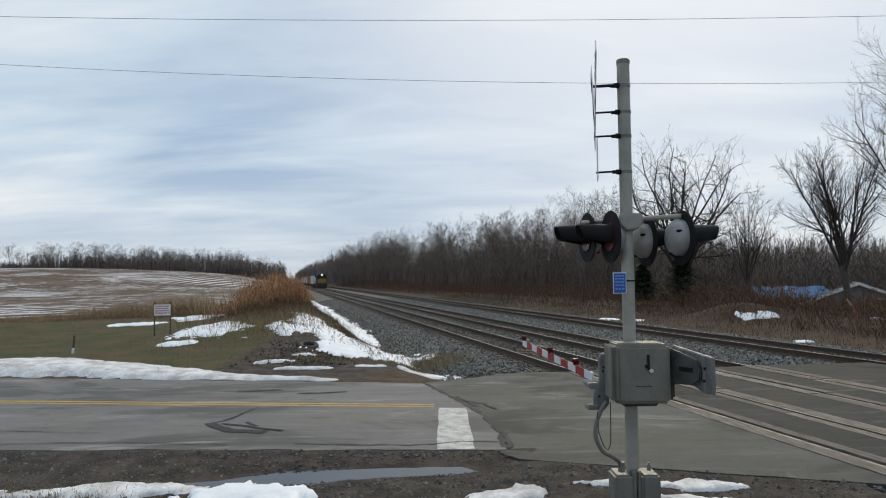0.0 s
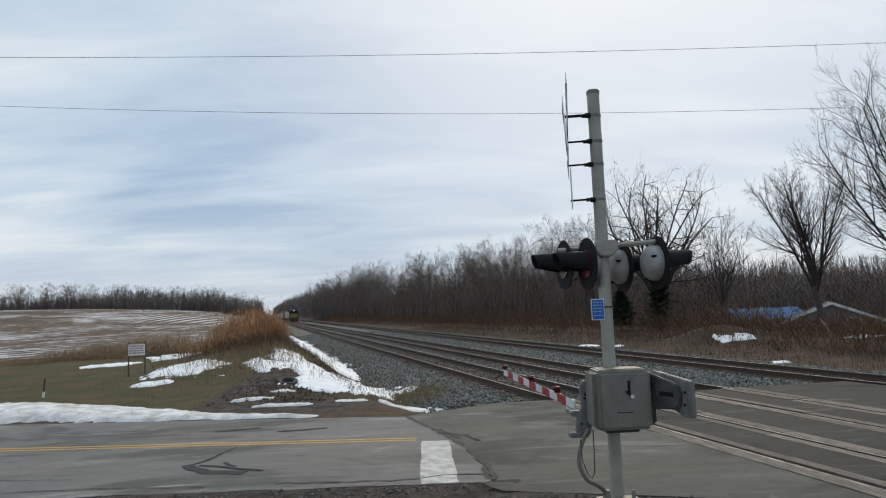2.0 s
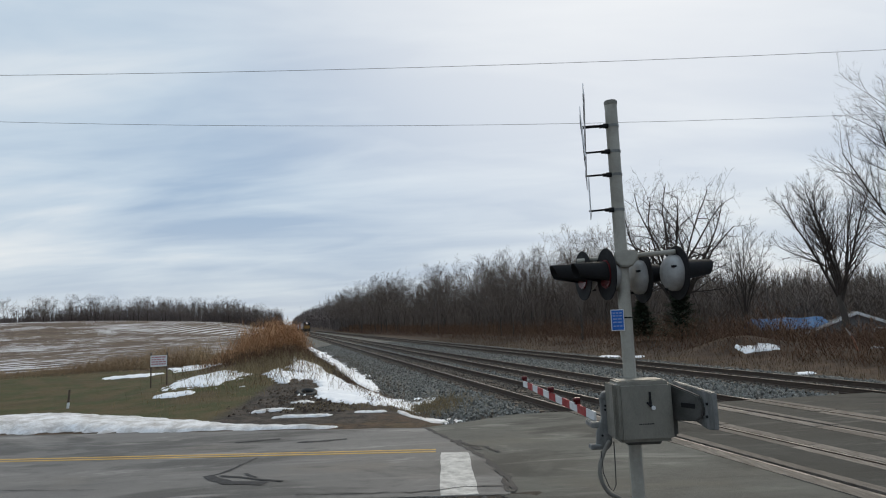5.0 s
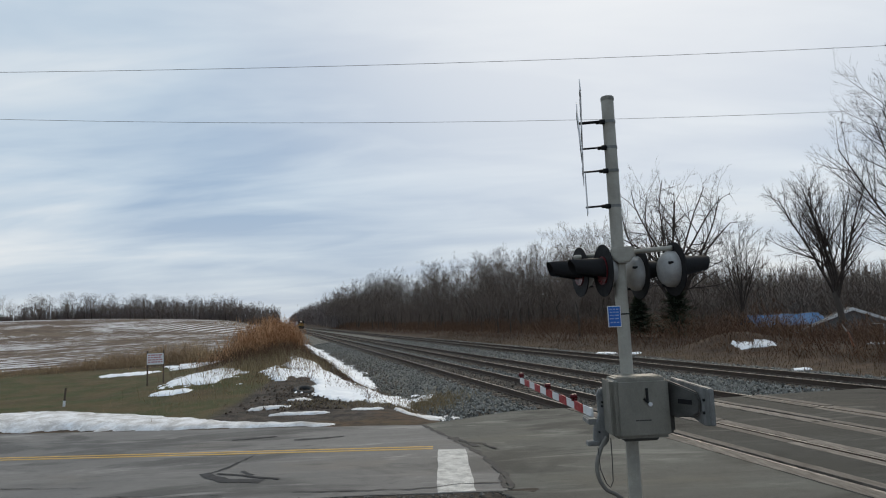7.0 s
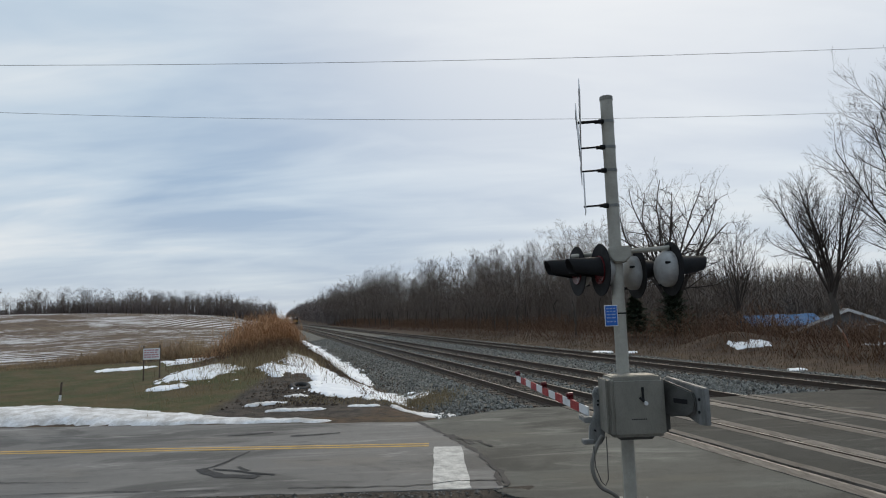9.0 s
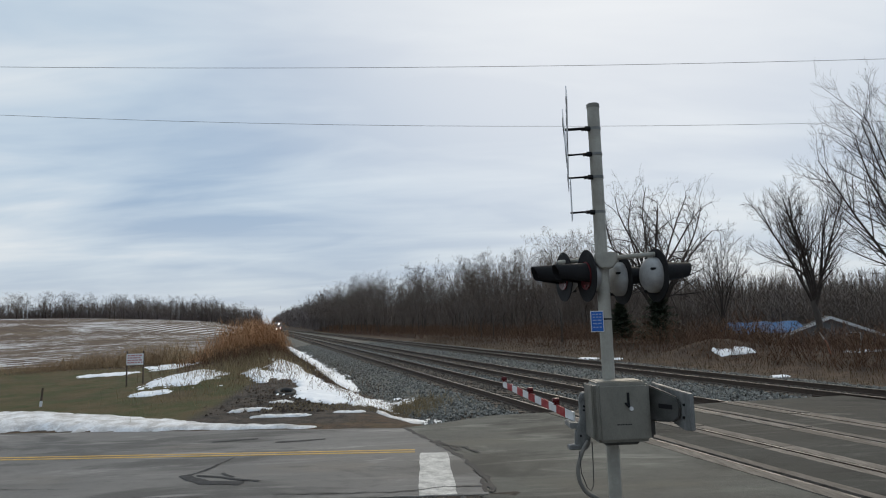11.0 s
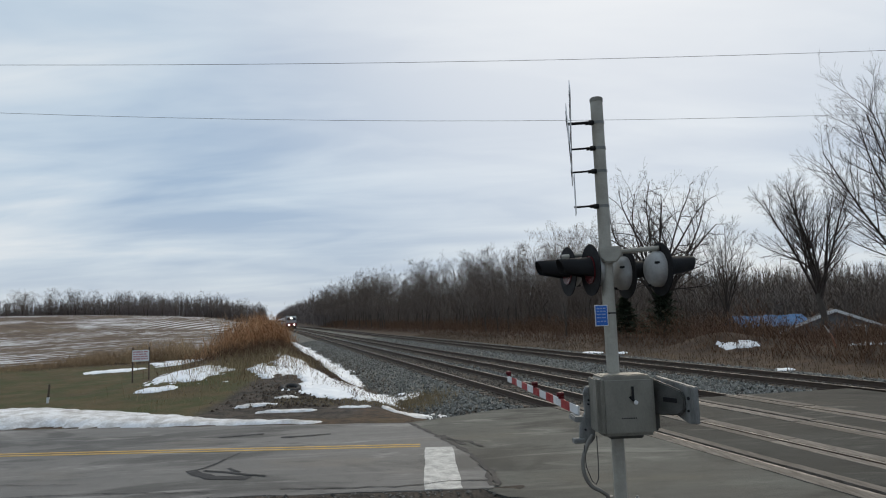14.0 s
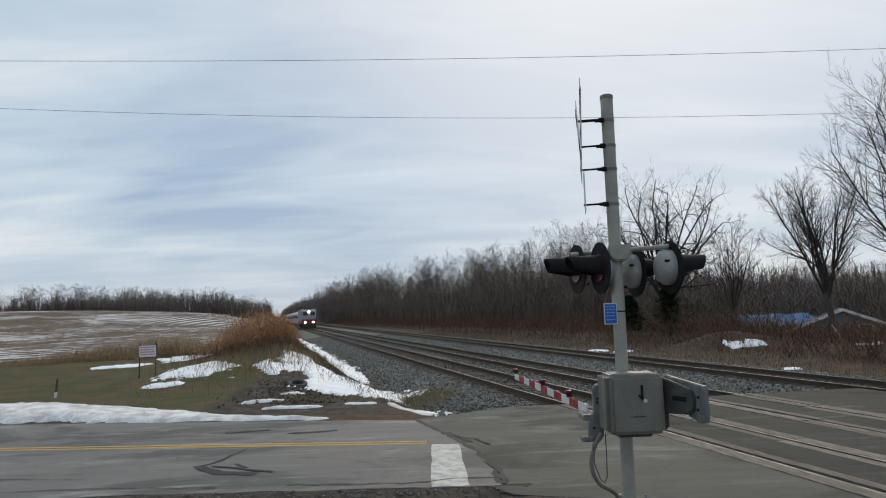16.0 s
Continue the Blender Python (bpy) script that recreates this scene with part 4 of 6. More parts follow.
def build_snow():
    # ploughed ridge along the far kerb of the road
    ridge = []
    x = -60.0
    while x < -3.2:
        w = 1.15 * smooth(-3.0, -12.0, x) + 0.22
        ridge.append((x, road_far(x) + 0.28 + w, 0.9, w, -8))
        x += 0.45 if x > -16 else 1.2
    snow_sheet("snow_ridge", "long dirty ridge of ploughed snow beside the road", ridge, 0.12, lambda x: 0.06 + 0.19 * smooth(-4.0, -12.0, x), SNOW_DIRTY, 0.4, 1)
    snow_sheet("snow_slope", "bright old snow lying on the earth bank", [(-4.5, 26.0, 1.35, 4.2, 24), (-2.6, 22.4, 1.8, 2.6, 30), (-6.0, 30.0, 0.95, 3.4, 22), (-1.6, 23.6, 1.0, 1.8, 20), (-6.5, 26.4, 0.6, 1.8, 15)], 0.1, 0.1, SNOW, 1.0, 2)
    strip = [(p.x, p.y, 0.95, 4.5, 14) for p in (on_track(3.7, u) for u in (36, 42, 48, 55, 62, 70))]
    strip += [(p.x, p.y, w, 3.0, 14) for p, w in ((on_track(3.8, 31), 0.6),)]
    snow_sheet("snow_strip", "strip of snow in the ditch beside the ballast", strip, 0.16, 0.12, SNOW, 0.7, 3)
    for k, b in enumerate([(-15.6, 32.8, 1.3, 0.9, 25), (-13.6, 37.0, 1.5, 3.2, 18), (-9.2, 26.0, 1.5, 2.2, 20), (-9.5, 23.0, 0.7, 0.5, 0)]):
        snow_sheet("snow_patch", "thin melting patch of snow on the grass", [b], 0.1, 0.07, SNOW, 0.9, 10 + k)
    for k, b in enumerate([(-3.9, 17.9, 0.9, 0.2, 6), (-0.45, 18.6, 0.85, 0.45, 10), (-2.1, 18.3, 0.5, 0.16, 0), (-4.4, 20.2, 0.35, 0.3, 0), (-3.7, 21.3, 0.3, 0.4, 0), (-5.0, 19.0, 0.7, 0.2, 5)]):
        snow_sheet("snow_patch", "thin dirty patch of snow beside the road", [b], 0.07, 0.05, SNOW_DIRTY, 1.1, 30 + k, 1.8)
    for k, b in enumerate([(-2.2, 7.25, 0.75, 0.5, 0), (-3.75, 7.65, 1.35, 0.28, 5), (0.72, 7.3, 0.55, 0.24, 8), (2.0, 7.62, 0.45, 0.14, 0), (3.05, 7.48, 0.6, 0.17, -5), (2.6, 7.0, 0.5, 0.12, -5)]):
        snow_sheet("snow_patch", "small crusted lump of snow on the gravel verge", [b], 0.05, 0.11 if k == 0 else 0.05, SNOW if k == 0 else SNOW_DIRTY, 0.95, 50 + k, 2.2)
    for k, b in enumerate([(16.2, 33.6, 1.05, 0.8, 0), (14.2, 25.8, 0.4, 0.3, 0), (21.5, 31.0, 0.8, 0.5, 0), (10.2, 40.5, 0.9, 0.6, 0), (11.6, 39.0, 0.8, 0.5, 0)]):
        snow_sheet("snow_patch", "patch of snow on the brown dirt mound", [b], 0.1, 0.09, SNOW, 0.9, 70 + k)


build_snow()


def build_verge():
    """Puddle, road cracks and loose stones of the near verge."""
    n = Nodes("puddle_water", 0.04, 0, 0.5)
    n.bump(n.noise(9, 2), 0.02, 0.01)
    water = n.done((0.035, 0.034, 0.032))
    sh = Shape()
    pts = [(-1.4 + 2.2 * math.cos(a), 8.27 + 0.12 * math.cos(a) * 2.2 / 2 + 0.5 * math.sin(a)) for a in (2 * math.pi * k / 40 for k in range(40))]
    sh.add([(x, y, -0.072) for x, y in pts], [tuple(range(40))])
    thing("puddle", "shallow still puddle reflecting the sky on the verge", "puddle", kind="structure", data=sh.mesh("puddle", water))
    rng = random.Random(9)
    def crack(points, width, seed):
        line = ragged_line(points, 0.12 + width, 0.03, seed)
        r = random.Random(seed)
        left, right = [], []
        top = 0.0055 + 0.0004 * seed
        for k, (x, y) in enumerate(line):
            a, b = line[max(0, k - 1)], line[min(len(line) - 1, k + 1)]
            d = Vector((b[0] - a[0], b[1] - a[1], 0)).normalized()
            w = width * r.uniform(0.4, 1.3)
            left.append((x - d.y * w, y + d.x * w))
            right.append((x + d.y * w, y - d.x * w))
        sh = Shape()
        m = len(line)
        sh.add([(x, y, top) for x, y in left] + [(x, y, top) for x, y in right], [(k, k + 1, m + k + 1, m + k) for k in range(m - 1)])
        part("sealed_crack", sh.mesh("sealed_crack", TAR), ROAD)
    crack([(-0.45, 15.0), (0.1, 13.4), (0.5, 12.2), (0.72, 11.2), (0.86, 10.2), (0.84, 9.3)], 0.055, 1)
    crack([(0.78, 10.6), (0.92, 10.1), (0.95, 9.6), (0.9, 9.25)], 0.045, 14)
    crack([(0.3, 12.9), (0.75, 12.5), (0.95, 12.0)], 0.03, 15)
    crack([(0.2, 13.3), (0.45, 12.75), (0.62, 12.3)], 0.06, 2)
    crack([(-3.65, 11.9), (-3.72, 11.4), (-3.95, 11.0)], 0.06, 4)
    crack([(-4.0, 11.05), (-3.8, 10.75), (-3.45, 10.5), (-2.85, 10.35)], 0.09, 5)
    crack([(-3.75, 11.0), (-3.4, 10.85), (-2.9, 10.6), (-2.6, 10.45)], 0.04, 16)
    crack([(-3.4, 11.1), (-3.1, 10.8)], 0.03, 6)
    crack([(-4.5, 14.15), (-3.6, 14.35)], 0.07, 7)
    crack([(-3.1, 13.8), (-2.1, 14.0)], 0.07, 8)
    crack([(-2.2, 9.6), (-0.5, 9.45), (0.4, 9.65), (0.85, 9.6)], 0.018, 9)
    crack([(-3.55, 12.4), (-3.66, 11.9)], 0.015, 10)
    crack([(-9.2, 10.5), (-7.0, 10.6), (-5.5, 10.4)], 0.012, 11)
    crack([(-6.8, 9.75), (-5.0, 9.8), (-3.2, 9.6)], 0.014, 12)
    n = Nodes("verge_stone", 0.85)
    stone = n.done(n.mix(n.island(), (0.035, 0.033, 0.03), (0.20, 0.185, 0.165)))
    sh = Shape()
    for _ in range(9000):
        x, y = rng.uniform(-7.5, 5.5), rng.uniform(6.3, 9.3)
        if y > min(road_near(x), pave_near(x) if x > 0.9 else 99) + 0.1 * rng.random() - 0.06:
            continue
        r = rng.uniform(0.006, 0.022) if rng.random() < 0.93 else rng.uniform(0.02, 0.045)
        z = height(x, y)
        if z < -0.078:
            continue
        q = [Vector((x + r * math.cos(a) * rng.uniform(0.7, 1.3), y + r * math.sin(a) * rng.uniform(0.7, 1.3), z)) for a in (0, 1.6, 3.1, 4.7)]
        top = Vector((x, y, z + r * rng.uniform(0.5, 1.0)))
        sh.add(q + [top], [(0, 1, 4), (1, 2, 4), (2, 3, 4), (3, 0, 4)])
    thing("verge_gravel", "wet dark gravel scattered on the road verge", "gravel", kind="stuff", data=sh.mesh("verge_gravel", stone))
    n = Nodes("earth_clod", 0.95, 0, 0.1)
    earth = n.done(n.mix(n.island(), (0.03, 0.024, 0.02), (0.11, 0.085, 0.066)))
    sh = Shape()
    for _ in range(1700):
        if rng.random() < 0.5:
            x, y = rng.gauss(-4.2, 0.8), rng.uniform(18.4, 23.0)
        else:
            p = on_track(rng.gauss(2.7, 0.25), rng.uniform(20, 46))
            x, y = p.x, p.y
        r = rng.uniform(0.02, 0.075) * rng.uniform(0.6, 1.4)
        z = height(x, y) + (0.06 if y > 24 else 0.0)
        q = [Vector((x + r * math.cos(a) * rng.uniform(0.7, 1.5), y + r * math.sin(a) * rng.uniform(0.7, 1.4), z - 0.02)) for a in (0, 1.2, 2.5, 3.8, 5.0)]
        sh.add(q + [Vector((x, y, z + r * rng.uniform(0.4, 1.0)))], [(k, (k + 1) % 5, 5) for k in range(5)])
    thing("earth_clods", "dark broken clods of wet earth on the bank", "earth", kind="stuff", data=sh.mesh("earth_clods", earth))
    straw = plain("verge_straw", (0.30, 0.23, 0.13), (0.20, 0.15, 0.08), 3, 0.95)
    def tufts(name, label, spots, mat):
        sh = Shape()
        for x, y, h, w in spots:
            z = height(x, y) - 0.02
            a = rng.uniform(0, 6.283)
            lean = Vector((rng.gauss(0, 0.35), rng.gauss(0, 0.35), 1)).normalized() * h
            side = Vector((math.cos(a), math.sin(a), 0)) * w
            p = Vector((x, y, z))
            mid = p + lean * 0.55 + Vector((0, 0, 0.05 * h))
            sh.add([p - side, p + side, mid + side * 0.7, mid - side * 0.7, p + lean * 1.0 - Vector((0, 0, 0.12 * h))], [(0, 1, 2, 3), (3, 2, 4)])
        thing(name, label, "grass", kind="stuff", data=sh.mesh(name, mat))
    spots = [(rng.gauss(-4.7, 0.6), rng.gauss(7.35, 0.18), rng.uniform(0.05, 0.16), 0.004) for _ in range(700)]
    spots += [(rng.gauss(-0.25, 0.55), rng.gauss(21.5, 0.9), rng.uniform(0.15, 0.4), 0.006) for _ in range(1500)]
    spots += [(rng.uniform(-4.6, -0.5), rng.uniform(18.6, 20.3), rng.uniform(0.04, 0.14), 0.006) for _ in range(1800)]
    spots += [(rng.gauss(-7.2, 1.3), rng.gauss(31, 3.5), rng.uniform(0.15, 0.7), 0.008) for _ in range(1800)]
    spots += [(rng.gauss(-8.0, 1.0), rng.gauss(28, 3.0), rng.uniform(0.08, 0.35), 0.008) for _ in range(2500)]
    spots += [(rng.gauss(-2.7, 0.5), rng.gauss(23.6, 0.6), rng.uniform(0.2, 0.5), 0.005) for _ in range(90)]
    tufts("dry_tufts", "dry straw tufts on the verge and bank", spots, straw)
    rust = plain("rusty_weeds", (0.075, 0.045, 0.028), (0.135, 0.095, 0.052), 0.6, 0.95)
    spots = [(on_track(s, u).x, on_track(s, u).y, rng.uniform(0.1, 0.35), 0.007) for s, u in ((rng.gauss(4.6, 0.35), rng.uniform(22, 60)) for _ in range(1400))]
    spots += [(on_track(s, u).x, on_track(s, u).y, rng.uniform(0.08, 0.35), 0.01) for s, u in ((rng.uniform(19.8, 24), rng.uniform(15, 90)) for _ in range(9000))]
    tufts("rusty_weeds", "short rust-coloured weeds beside the ballast", spots, rust)
    lawn = plain("winter_lawn_blades", (0.066, 0.074, 0.024), (0.125, 0.095, 0.045), 0.8, 0.95, fine=6)
    spots = []
    while len(spots) < 7000:
        x, y = rng.uniform(-24, -5), rng.uniform(17.5, 40)
        if y - road_far(x) < 1.2 or rng.random() < smooth(-9, -5, x):
            continue
        spots.append((x, y, rng.uniform(0.02, 0.055), 0.012))
    tufts("lawn", "short winter lawn of dull green and straw", spots, lawn)


build_verge()


# ---- crossing signal ----
DARK_CAST = plain("dark_cast_iron", (0.055, 0.055, 0.05), (0.10, 0.098, 0.09), 6, 0.65, 0.1)


def disc(sh, centre, axis, r, thick, sides=28):
    c, a = Vector(centre), Vector(axis).normalized()
    sh.tube([c - a * thick / 2, c + a * thick / 2], r, sides)
    return sh


def build_signal():
    bx, by = 1.975, 6.9
    base = thing("crossing_signal", "grey railway crossing signal mast with lowered striped gate arm", "crossing signal", pose(bx, by, -0.03))
    P = lambda x, y, z: Vector((x - bx, y - by, z + 0.03))
    part("mast", Shape().tube([(0, 0, 0.2), (0, 0, 4.75)], 0.067, 24).mesh("mast", ALU_PAINT, smooth=False), base, "tall grey steel mast")
    part("cap", rounded(Shape().tube([(0, 0, 4.735), (0, 0, 4.79)], 0.072, 24), "cap", CASE_GREY, 0.008), base, "dark grey mast cap")
    # crossbuck, edge on to the camera
    turn = pose(1.655 - bx, 0.0, 0, 0, 0, -11.5)
    for k, a in enumerate((48, -48)):
        m = turn @ pose(0.012 * (1 - 2 * k), 0, 4.37) @ Matrix.Rotation(radians(a), 4, "X")
        sh = Shape().box(-0.004, -0.115, -0.62, 0.004, 0.115, 0.62, 0, m)
        blade = part("crossbuck_blade", rounded(sh, "crossbuck_blade", WHITE, 0.003, 1), base, "white crossbuck blade")
        for z0 in (-0.5, -0.38, -0.26, 0.26, 0.38, 0.5):
            bar = Shape().box(-0.009, -0.05, z0 - 0.035, -0.006, 0.05, z0 + 0.035, 0, m)
            part("letter_bar", bar.mesh("letter_bar", BLACK), blade)
    m = turn @ pose(0.02, 0, 3.72)
    part("track_count_plate", rounded(Shape().box(-0.004, -0.12, -0.24, 0.004, 0.12, 0.2, 0, m), "track_count_plate", WHITE, 0.003, 1), base, "white plate below the crossbuck")
    for z in (4.47, 4.18, 3.92, 3.53):
        part("band", Shape().tube([(0, 0, z + 0.015), (0, 0, z + 0.045)], 0.0725, 24).mesh("band", GALV), base, "steel clamp band")
        sh = Shape().tube([P(1.66 if z < 4.4 else 1.64, 6.9, z), P(1.90, 6.9, z + 0.012)], 0.011 if z < 4.4 else 0.017, 8)
        sh.tube([P(1.87, 6.87, z), P(1.92, 6.87, z + 0.0)], 0.028, 8)
        sh.tube([P(1.84, 6.93, z + 0.01), P(1.91, 6.91, z + 0.01)], 0.02, 8)
        part("bracket", sh.mesh("bracket", BLACK), base, "dark steel sign bracket")
    # crossarm and its junction box
    a0, a1, mid = P(1.60, 7.38, 3.03), P(2.48, 6.68, 3.03), P(2.0, 6.83, 3.0)
    part("crossarm", Shape().tube([a0, a0.lerp(a1, 0.5), a1], 0.026, 12).mesh("crossarm", ALU_PAINT, smooth=True), base, "grey crossarm pipe")
    jm = Matrix.Translation(mid) @ Matrix.Rotation(radians(-14), 4, "Z")
    sh = Shape().extrude([(-0.12, 0.075), (-0.12, -0.03), (-0.06, -0.1), (0.06, -0.1), (0.12, -0.03), (0.12, 0.075)],
                         jm @ pose(0, 0.11, 0, 90), jm @ pose(0, -0.06, 0, 90))
    part("junction_box", rounded(sh, "junction_box", ALU_PAINT, 0.015, 2), base, "grey cast junction box")

    def lamp(x, y, z, facing, label):
        d = Vector((math.cos(radians(facing)), math.sin(radians(facing)), 0))
        side = Vector((-d.y, d.x, 0))
        c = P(x, y, z)
        back = part("light_background", disc(Shape(), c, d, 0.285, 0.012, 36).mesh("light_background", BLACK), base, label)
        sh = Shape()
        ring = [(0.0, 0.19), (0.05, 0.19), (0.09, 0.175), (0.125, 0.13), (0.14, 0.05), (0.142, 0.001)]
        sh.tube([c - d * (0.006 + t) for t, r in ring], [r for t, r in ring], 28, cap=False)
        part("lamp_housing", sh.mesh("lamp_housing", HOUSING, smooth=True), back, "silver lamp housing")
        for ang in (40, 160, 280):
            q = c + (side * math.cos(radians(ang)) + Vector((0, 0, math.sin(radians(ang))))) * 0.17 - d * 0.08
            part("housing_bolt", Shape().tube([q, q - d * 0.05], 0.014, 8).mesh("housing_bolt", BLACK), back, "dark clamp screw")
        part("red_lens", disc(Shape(), c + d * 0.012, d, 0.155, 0.016, 28).mesh("red_lens", RED_LENS), back, "dark red lens")
        # hood: a half tube, cut back below
        sh = Shape()
        n = 18
        vs = []
        for inner in (0, 1):
            for row in range(2):
                for k in range(n + 1):
                    ang = radians(-35 + 250 * k / n)
                    r = (0.15 if row == 0 else 0.105) - 0.006 * inner
                    reach = 0.0 if row == 0 else 0.34 + 0.035 * math.sin(ang)
                    vs.append(c + d * (0.004 + reach) + (side * math.cos(ang) + Vector((0, 0, math.sin(ang) * 0.95))) * r + Vector((0, 0, 0.03 if row else 0)))
        w = n + 1
        fs = []
        for k in range(n):
            fs += [(k, k + 1, w + k + 1, w + k), (2 * w + k, 3 * w + k, 3 * w + k + 1, 2 * w + k + 1), (w + k, w + k + 1, 3 * w + k + 1, 3 * w + k)]
        for k in (0, n):
            fs.append((k, w + k, 3 * w + k, 2 * w + k))
        sh.add(vs, fs)
        part("hood", sh.mesh("hood", BLACK, smooth=True), back, "long black visor hood")
        sh = Shape().tube([c - d * 0.05 + Vector((0, 0, 0.15)), c - d * 0.05 + Vector((0, 0, 0.235))], 0.028, 10)
        part("lamp_hanger", sh.mesh("lamp_hanger", ALU_PAINT), back, "grey pipe hanger")
    lamp(2.50, 6.73, 2.81, 6, "round black light background facing along the road")
    lamp(2.25, 7.12, 2.80, 6, "round black light background facing along the road")
    lamp(1.82, 6.98, 2.84, 187, "round black light background turned to the road")
    lamp(1.66, 7.4, 2.86, 187, "round black light background turned to the road")

    # blue plate
    sm = Matrix.Translation(P(1.862, 6.815, 2.34)) @ Matrix.Rotation(radians(4), 4, "Z")
    plate = part("blue_plate", rounded(Shape().box(-0.072, -0.003, -0.112, 0.072, 0.003, 0.112, 0, sm), "blue_plate", WHITE, 0.002, 1), base, "blue notice plate with white border")
    part("blue_field", Shape().box(-0.063, -0.006, -0.103, 0.063, -0.004, 0.103, 0, sm).mesh("blue_field", BLUE), plate)
    rng = random.Random(4)
    for z, gaps in ((0.075, 2), (0.045, 2), (0.012, 1), (-0.022, 1), (-0.062, 2)):
        x = -0.05
        for k in range(gaps + 1):
            w = 0.1 / (gaps + 1) - 0.008
            part("text_bar", Shape().box(x, -0.0085, z - 0.006, x + w, -0.0065, z + 0.006, 0, sm).mesh("text_bar", PLATE_TEXT), plate)
            x += w + 0.01
    part("band", Shape().tube([(0, 0, 2.385), (0, 0, 2.4)], 0.0715, 24).mesh("band", BLACK), base, "thin clamp band")

    # gate mechanism case
    case = part("mechanism_case", rounded(Shape().box(1.70 - bx, 6.47 - by, 1.17, 2.25 - bx, 6.82 - by, 1.76), "mechanism_case", CASE_GREY, 0.03, 3), base, "grey steel gate mechanism case")
    part("case_door", rounded(Shape().box(1.712 - bx, 6.43 - by, 1.175, 2.248 - bx, 6.50 - by, 1.755), "case_door", CASE_GREY, 0.033, 4), case, "grey door of the case")
    part("case_lid", rounded(Shape().box(1.75 - bx, 6.52 - by, 1.752, 2.2 - bx, 6.78 - by, 1.767), "case_lid", CASE_GREY, 0.012, 2), case)
    part("case_flange", rounded(Shape().box(1.675 - bx, 6.5 - by, 1.2, 1.70 - bx, 6.8 - by, 1.74), "case_flange", CASE_GREY, 0.01, 2), case)
    part("case_foot", rounded(Shape().box(1.8 - bx, 6.55 - by, 1.13, 2.15 - bx, 6.8 - by, 1.17), "case_foot", DARK_CAST, 0.012, 2), case, "dark mounting foot")
    sh = Shape().box(2.012 - bx, 6.415 - by, 1.53, 2.032 - bx, 6.432 - by, 1.66)
    sh.tube([P(1.99, 6.43, 1.53), P(2.03, 6.415, 1.49)], 0.012, 8)
    part("latch", sh.mesh("latch", BLACK), case, "black door latch")
    part("padlock", rounded(Shape().tube([P(2.045, 6.40, 1.475), P(2.045, 6.43, 1.475)], 0.021, 12), "padlock", WHITE, 0.004), case, "pale padlock")
    for k in range(9):
        x = 1.90 + 0.017 * k
        part("cast_letter_bar", Shape().box(x - bx, 6.4265 - by, 1.345, x + 0.011 - bx, 6.4325 - by, 1.356).mesh("cast_letter_bar", BLACK), case)
    # pivot lever on the road side and the arm
    out = [(-0.10, -0.29), (0.02, -0.30), (0.06, -0.24), (0.085, 0.02), (0.08, 0.24), (0.045, 0.29), (-0.005, 0.29), (-0.035, 0.24), (-0.03, 0.02), (-0.09, -0.12)]
    lever = part("pivot_lever", rounded(Shape().extrude(out, pose(1.66 - bx, 6.88 - by, 1.34, 90), pose(1.66 - bx, 6.82 - by, 1.34, 90)), "pivot_lever", GALV, 0.008, 2), base, "grey steel pivot lever")
    part("pivot_boss", rounded(Shape().tube([P(1.69, 6.80, 1.56), P(1.69, 6.90, 1.56)], 0.045, 14), "pivot_boss", GALV, 0.006, 1), lever, "round steel pivot boss")
    for x, z in ((1.67, 1.46), (1.665, 1.42), (1.62, 1.16)):
        part("bolt", Shape().tube([P(x, 6.80, z), P(x, 6.83, z)], 0.011, 8).mesh("bolt", BLACK), lever)
    part("arm_clamp", rounded(Shape().box(1.52 - bx, 6.84 - by, 1.26, 1.62 - bx, 7.12 - by, 1.32), "arm_clamp", GALV, 0.01, 2), lever, "steel arm clamp")
    part("lower_bracket", rounded(Shape().box(1.49 - bx, 6.8 - by, 1.05, 1.61 - bx, 6.9 - by, 1.1), "lower_bracket", GALV, 0.008, 1), lever)
    tail = Vector((1.265, 10.35, 1.375))
    head = Vector((1.60, 6.98, 1.335))
    ax = (tail - head)
    arm = part("gate_arm", rounded(Shape().box(-0.011, 0, -0.05, 0.011, ax.length, 0.045), "gate_arm", WHITE, 0.003, 1), base, "white gate arm with red stripes",
               Matrix.Translation(P(*head)) @ Vector((0, 1, 0)).rotation_difference(ax).to_matrix().to_4x4())
    L = ax.length
    for k in range(5):
        y = 0.28 + k * 0.62
        taper = Shape().extrude([(y, -0.051), (y + 0.31, -0.051), (y + 0.31 + 0.0, 0.046), (y, 0.046)], pose(-0.0135, 0, 0, 90, 0, 90), pose(0.0135, 0, 0, 90, 0, 90))
        part("red_stripe", taper.mesh("red_stripe", RED), arm, "red reflective stripe")
    for y in (0.62, 1.75, L - 0.08):
        sh = Shape().box(-0.03, y - 0.02, 0.04, 0.03, y + 0.02, 0.065)
        sh.tube([(-0.03, y, 0.092), (0.03, y, 0.092)], 0.029, 14)
        sh.tube([(-0.05, y, 0.092), (-0.03, y, 0.092)], [0.02, 0.029], 14)
        part("arm_lamp", sh.mesh("arm_lamp", RED_LENS), arm, "small red lamp on the arm")
    part("arm_cable", Shape().tube([(0.0, 0.1, 0.05)] + [(0.004 * math.sin(k), 0.3 + (L - 0.4) * k / 12, 0.052 - 0.012 * math.sin(k * 1.7) ** 2) for k in range(13)], 0.006, 6).mesh("arm_cable", RUBBER), arm)
